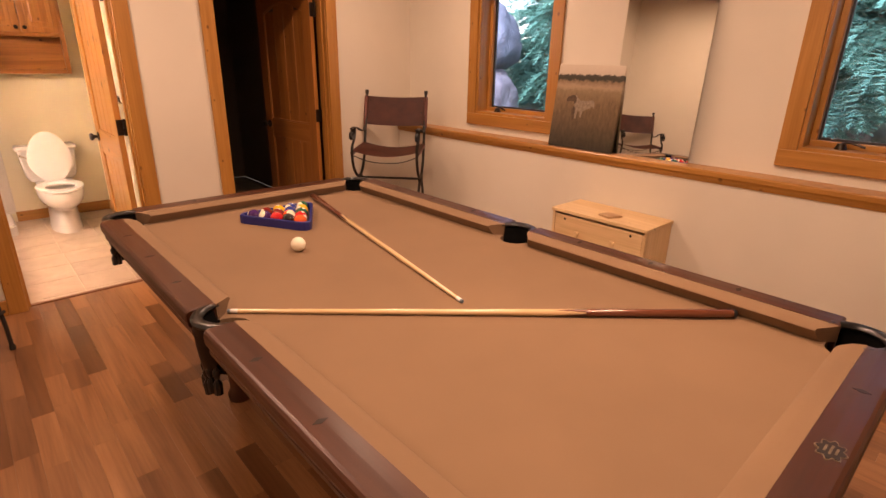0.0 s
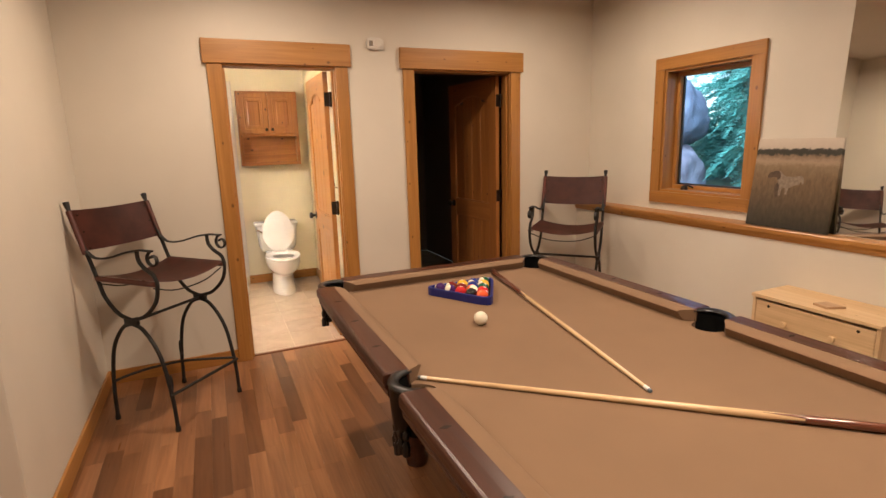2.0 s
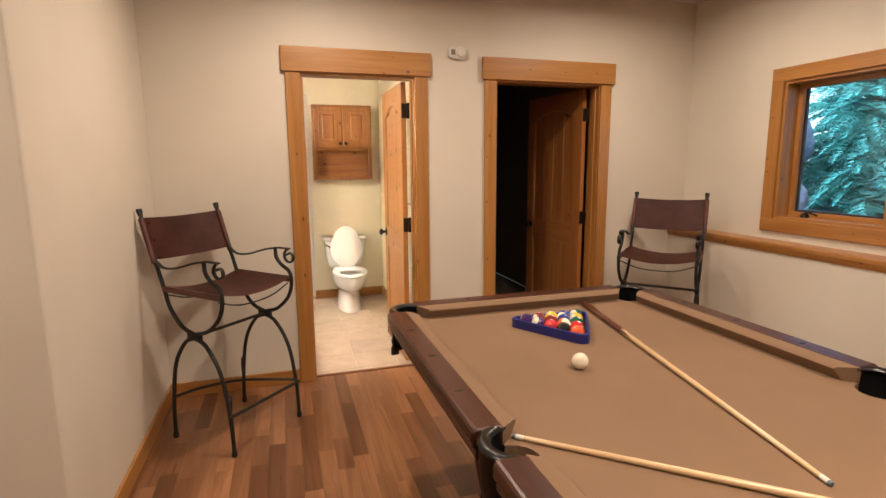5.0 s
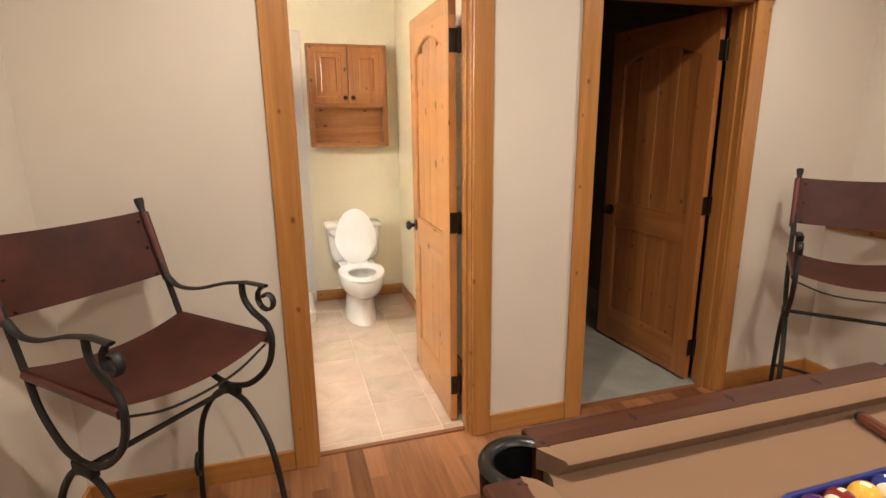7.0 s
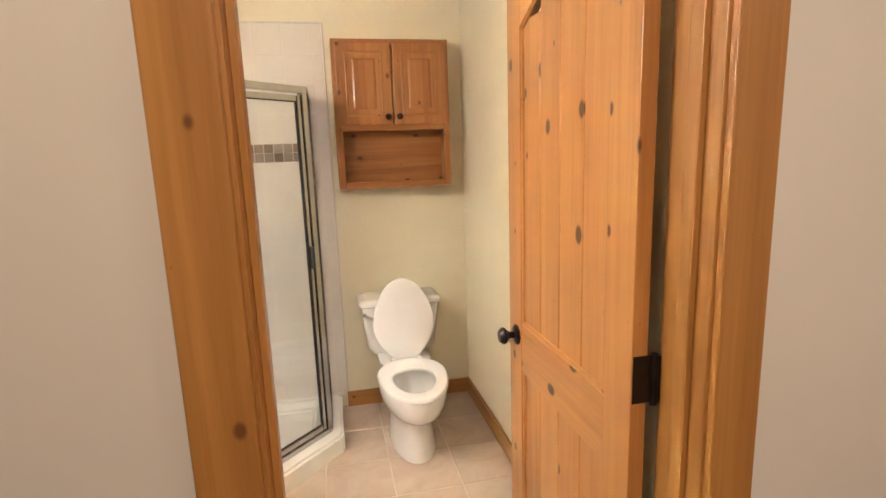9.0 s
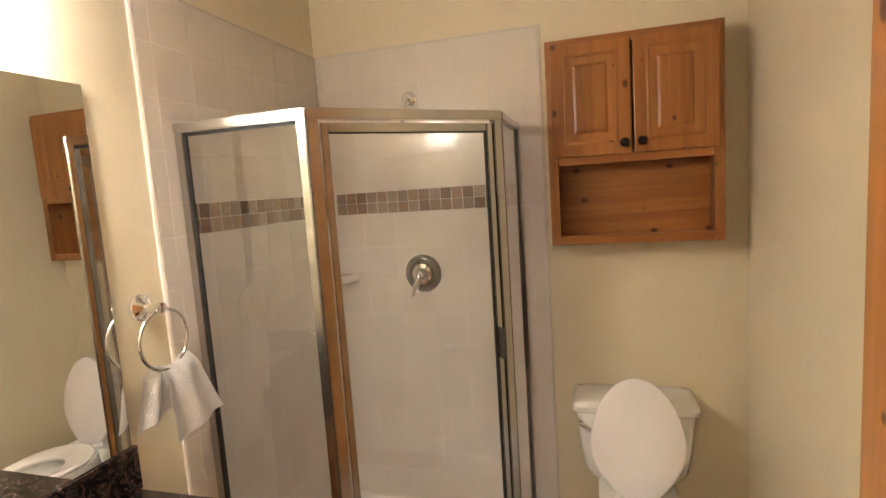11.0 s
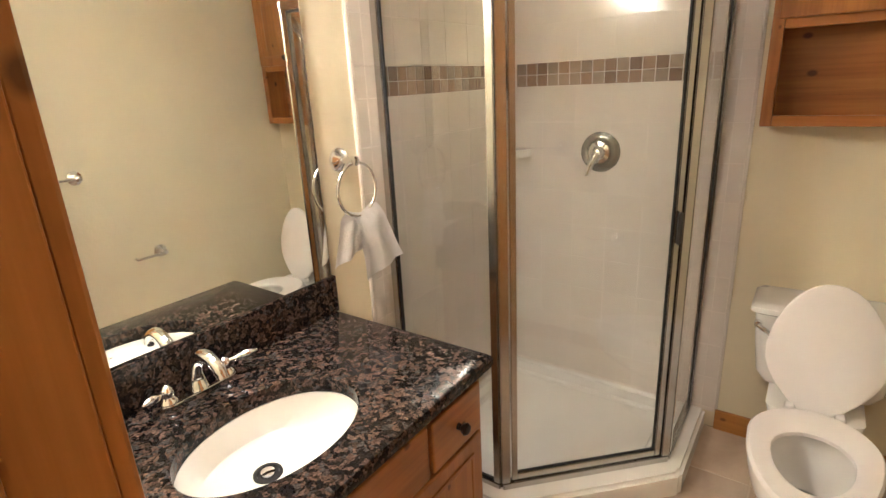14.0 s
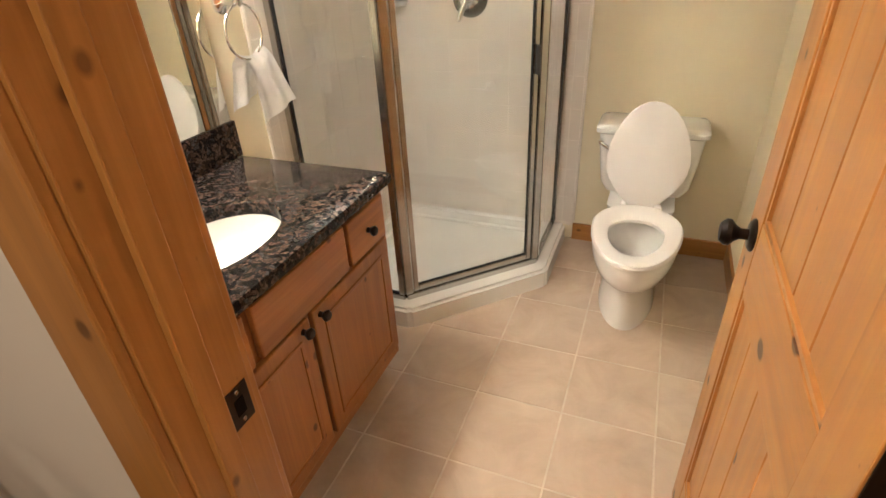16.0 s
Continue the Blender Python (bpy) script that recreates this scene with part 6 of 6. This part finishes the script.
for i, (x, y, h, s) in enumerate([(8.0, 2.0, 5.0, 1.25), (11.5, 3.9, 8, 1.7), (13.0, 9.6, 9, 2.0), (9.3, 0.4, 7.5, 1.8), (12.0, 1.4, 10, 2.2), (7.2, -2.6, 6.5, 1.5), (8.8, -4.6, 8, 1.8), (11.5, -2.0, 11, 2.3), (26, 19.0, 4.2, 1.6), (13.5, -6.0, 12, 2.4), (16.5, 6.0, 10, 2.3), (28, 22.5, 4.8, 1.8), (15.0, 3.2, 9, 2.4), (10.2, 2.9, 5.6, 1.6)]):
    spruce(x, y, h, s, 20 + i)
trunk = thing("bare_trunk", "pale bare tree trunk outside", "tree", (6.4, -3.25, 0.5))
part("trunk", tube([(0, 0, 0), (0.05, 0.06, 1.6), (0.02, 0.16, 4.0), (0, 0.2, 6.5)], [0.10, 0.085, 0.06, 0.03], 10), plain("pale_bark", (0.36, 0.34, 0.33), 0.9, vary=0.4, scale=7, bump_s=0.6), trunk, "", True)
for k in range(5):
    part("limb", tube([(0.05, 0.08, 1.6 + 0.7 * k), (0.3 * (-1) ** k, 0.3, 1.9 + 0.7 * k), (0.6 * (-1) ** k, 0.5, 2.0 + 0.72 * k)], [0.03, 0.02, 0.008], 6), bark, trunk)

# ---- floor tiles and planks ----
tf, nt, p = nodes_of("beige_stone_tile")
v = coords(nt, (1, 1, 1))
big, small = noise_tex(nt, v, 5, 5, 0.6, 0.6), noise_tex(nt, v, 38, 4)
c = ramp(nt, big, [(0.25, (0.42, 0.32, 0.235)), (0.5, (0.52, 0.41, 0.31)), (0.75, (0.60, 0.495, 0.385))])
info = nt.nodes.new("ShaderNodeObjectInfo")
c = mixc(nt, 1.0, c, ramp(nt, info.outputs["Random"], [(0.0, (0.88, 0.88, 0.88)), (1.0, (1.06, 1.05, 1.04))]), "MULTIPLY")
nt.links.new(c, p.inputs["Base Color"])
p.inputs["Roughness"].default_value = 0.38
bump(nt, p, small, 0.2, 0.001)


def slab(w, d, h, b):
    bm = bmesh.new()
    lo = [bm.verts.new(q) for q in ((0, 0, 0), (w, 0, 0), (w, d, 0), (0, d, 0))]
    mid = [bm.verts.new((q[0], q[1], h - b)) for q in ((0, 0), (w, 0), (w, d), (0, d))]
    top = [bm.verts.new(q) for q in ((b, b, h), (w - b, b, h), (w - b, d - b, h), (b, d - b, h))]
    for a, c in ((lo, mid), (mid, top)):
        for k in range(4):
            bm.faces.new((a[k], a[(k + 1) % 4], c[(k + 1) % 4], c[k]))
    bm.faces.new(top)
    return bm


floor_bath = bpy.data.objects["floor_bath"]
TPX, TPY, PT = 0.012, 1.068, 0.3075
for i in range(-4, 4):
    for j in range(-5, 6):
        x0, x1 = max(TPX + i * PT + 0.003, XM + 0.002), min(TPX + (i + 1) * PT - 0.003, XR - 0.002)
        y0, y1 = max(TPY + j * PT + 0.003, Y0 + 0.077), min(TPY + (j + 1) * PT - 0.003, YB - 0.002)
        if y0 < Y1 + 0.003 and (x1 < D1[0] or x0 > D1[1]):
            y0 = Y1 + 0.003
        if x1 - x0 < 0.02 or y1 - y0 < 0.02:
            continue
        if y0 < Y1:
            x0, x1 = max(x0, D1[0] + 0.001), min(x1, D1[1] - 0.001)
            if x1 - x0 < 0.02:
                continue
        key = ("ft", round(x1 - x0, 3), round(y1 - y0, 3))
        if key not in tile_cache:
            tile_cache[key] = mesh_of("floor_tile", slab(x1 - x0, y1 - y0, 0.0065, 0.0015), tf)
        ob = new("floor_tile", tile_cache[key])
        ob.parent = floor_bath
        ob.location = (x0, y0, -0.0062)

floor_ob = bpy.data.objects["floor"]
floor_rest_m = floor_wood.copy()
floor_rest_m.name = "walnut_laminate_far"
rg = random.Random(11)
PW = 0.083
rest = bmesh.new()
made, plank_meshes = 0, {}
x = 2.868
while x > XROOM:
    y = Y0 + 0.044 if x > XL + 0.008 else -1.612
    first = True
    while y > YROOM:
        ln = rg.choice((0.3, 0.4, 0.5, 0.62, 0.76))
        if first:
            ln *= rg.uniform(0.3, 1.0)
            ln = round(ln, 2)
            first = False
        y1, y0 = y, max(y - ln, YROOM)
        x0 = x - PW
        yt = y1 - 0.0003
        wide = PW - 0.0003
        if x0 < XL + 0.004 < x - 0.004 and y1 > -1.61:
            wide -= XL + 0.004 - x0
            x0 = XL + 0.004
            if wide < 0.004:
                y = y0
                continue
        near = -0.95 < x0 < 0.75 and y0 > -3.4
        if near and made < 300:
            key = (round(wide, 3), round(yt - y0, 3))
            if key not in plank_meshes:
                plank_meshes[key] = mesh_of("plank", slab(wide, yt - y0, 0.012, 0.0003), floor_wood)
            ob = new("plank", plank_meshes[key])
            ob.parent = floor_ob
            ob.location = (x0, y0, -0.012)
            made += 1
        else:
            b = slab(wide, yt - y0, 0.012, 0.0003)
            b.transform(Matrix.Translation((x0, y0, -0.012)))
            tmp = bpy.data.meshes.new("tmp")
            b.to_mesh(tmp)
            b.free()
            rest.from_mesh(tmp)
            bpy.data.meshes.remove(tmp)
        y = y0
    x -= PW
nt = floor_rest_m.node_tree
geo = nt.nodes.new("ShaderNodeNewGeometry")
for lk in [l for l in nt.links if l.from_node.bl_idname == "ShaderNodeObjectInfo"]:
    to = lk.to_socket
    nt.links.remove(lk)
    nt.links.new(geo.outputs["Random Per Island"], to)
far = part("floor_planks", rest, floor_rest_m, floor_ob, "walnut coloured laminate planks")
tagged(far, kind="stuff")
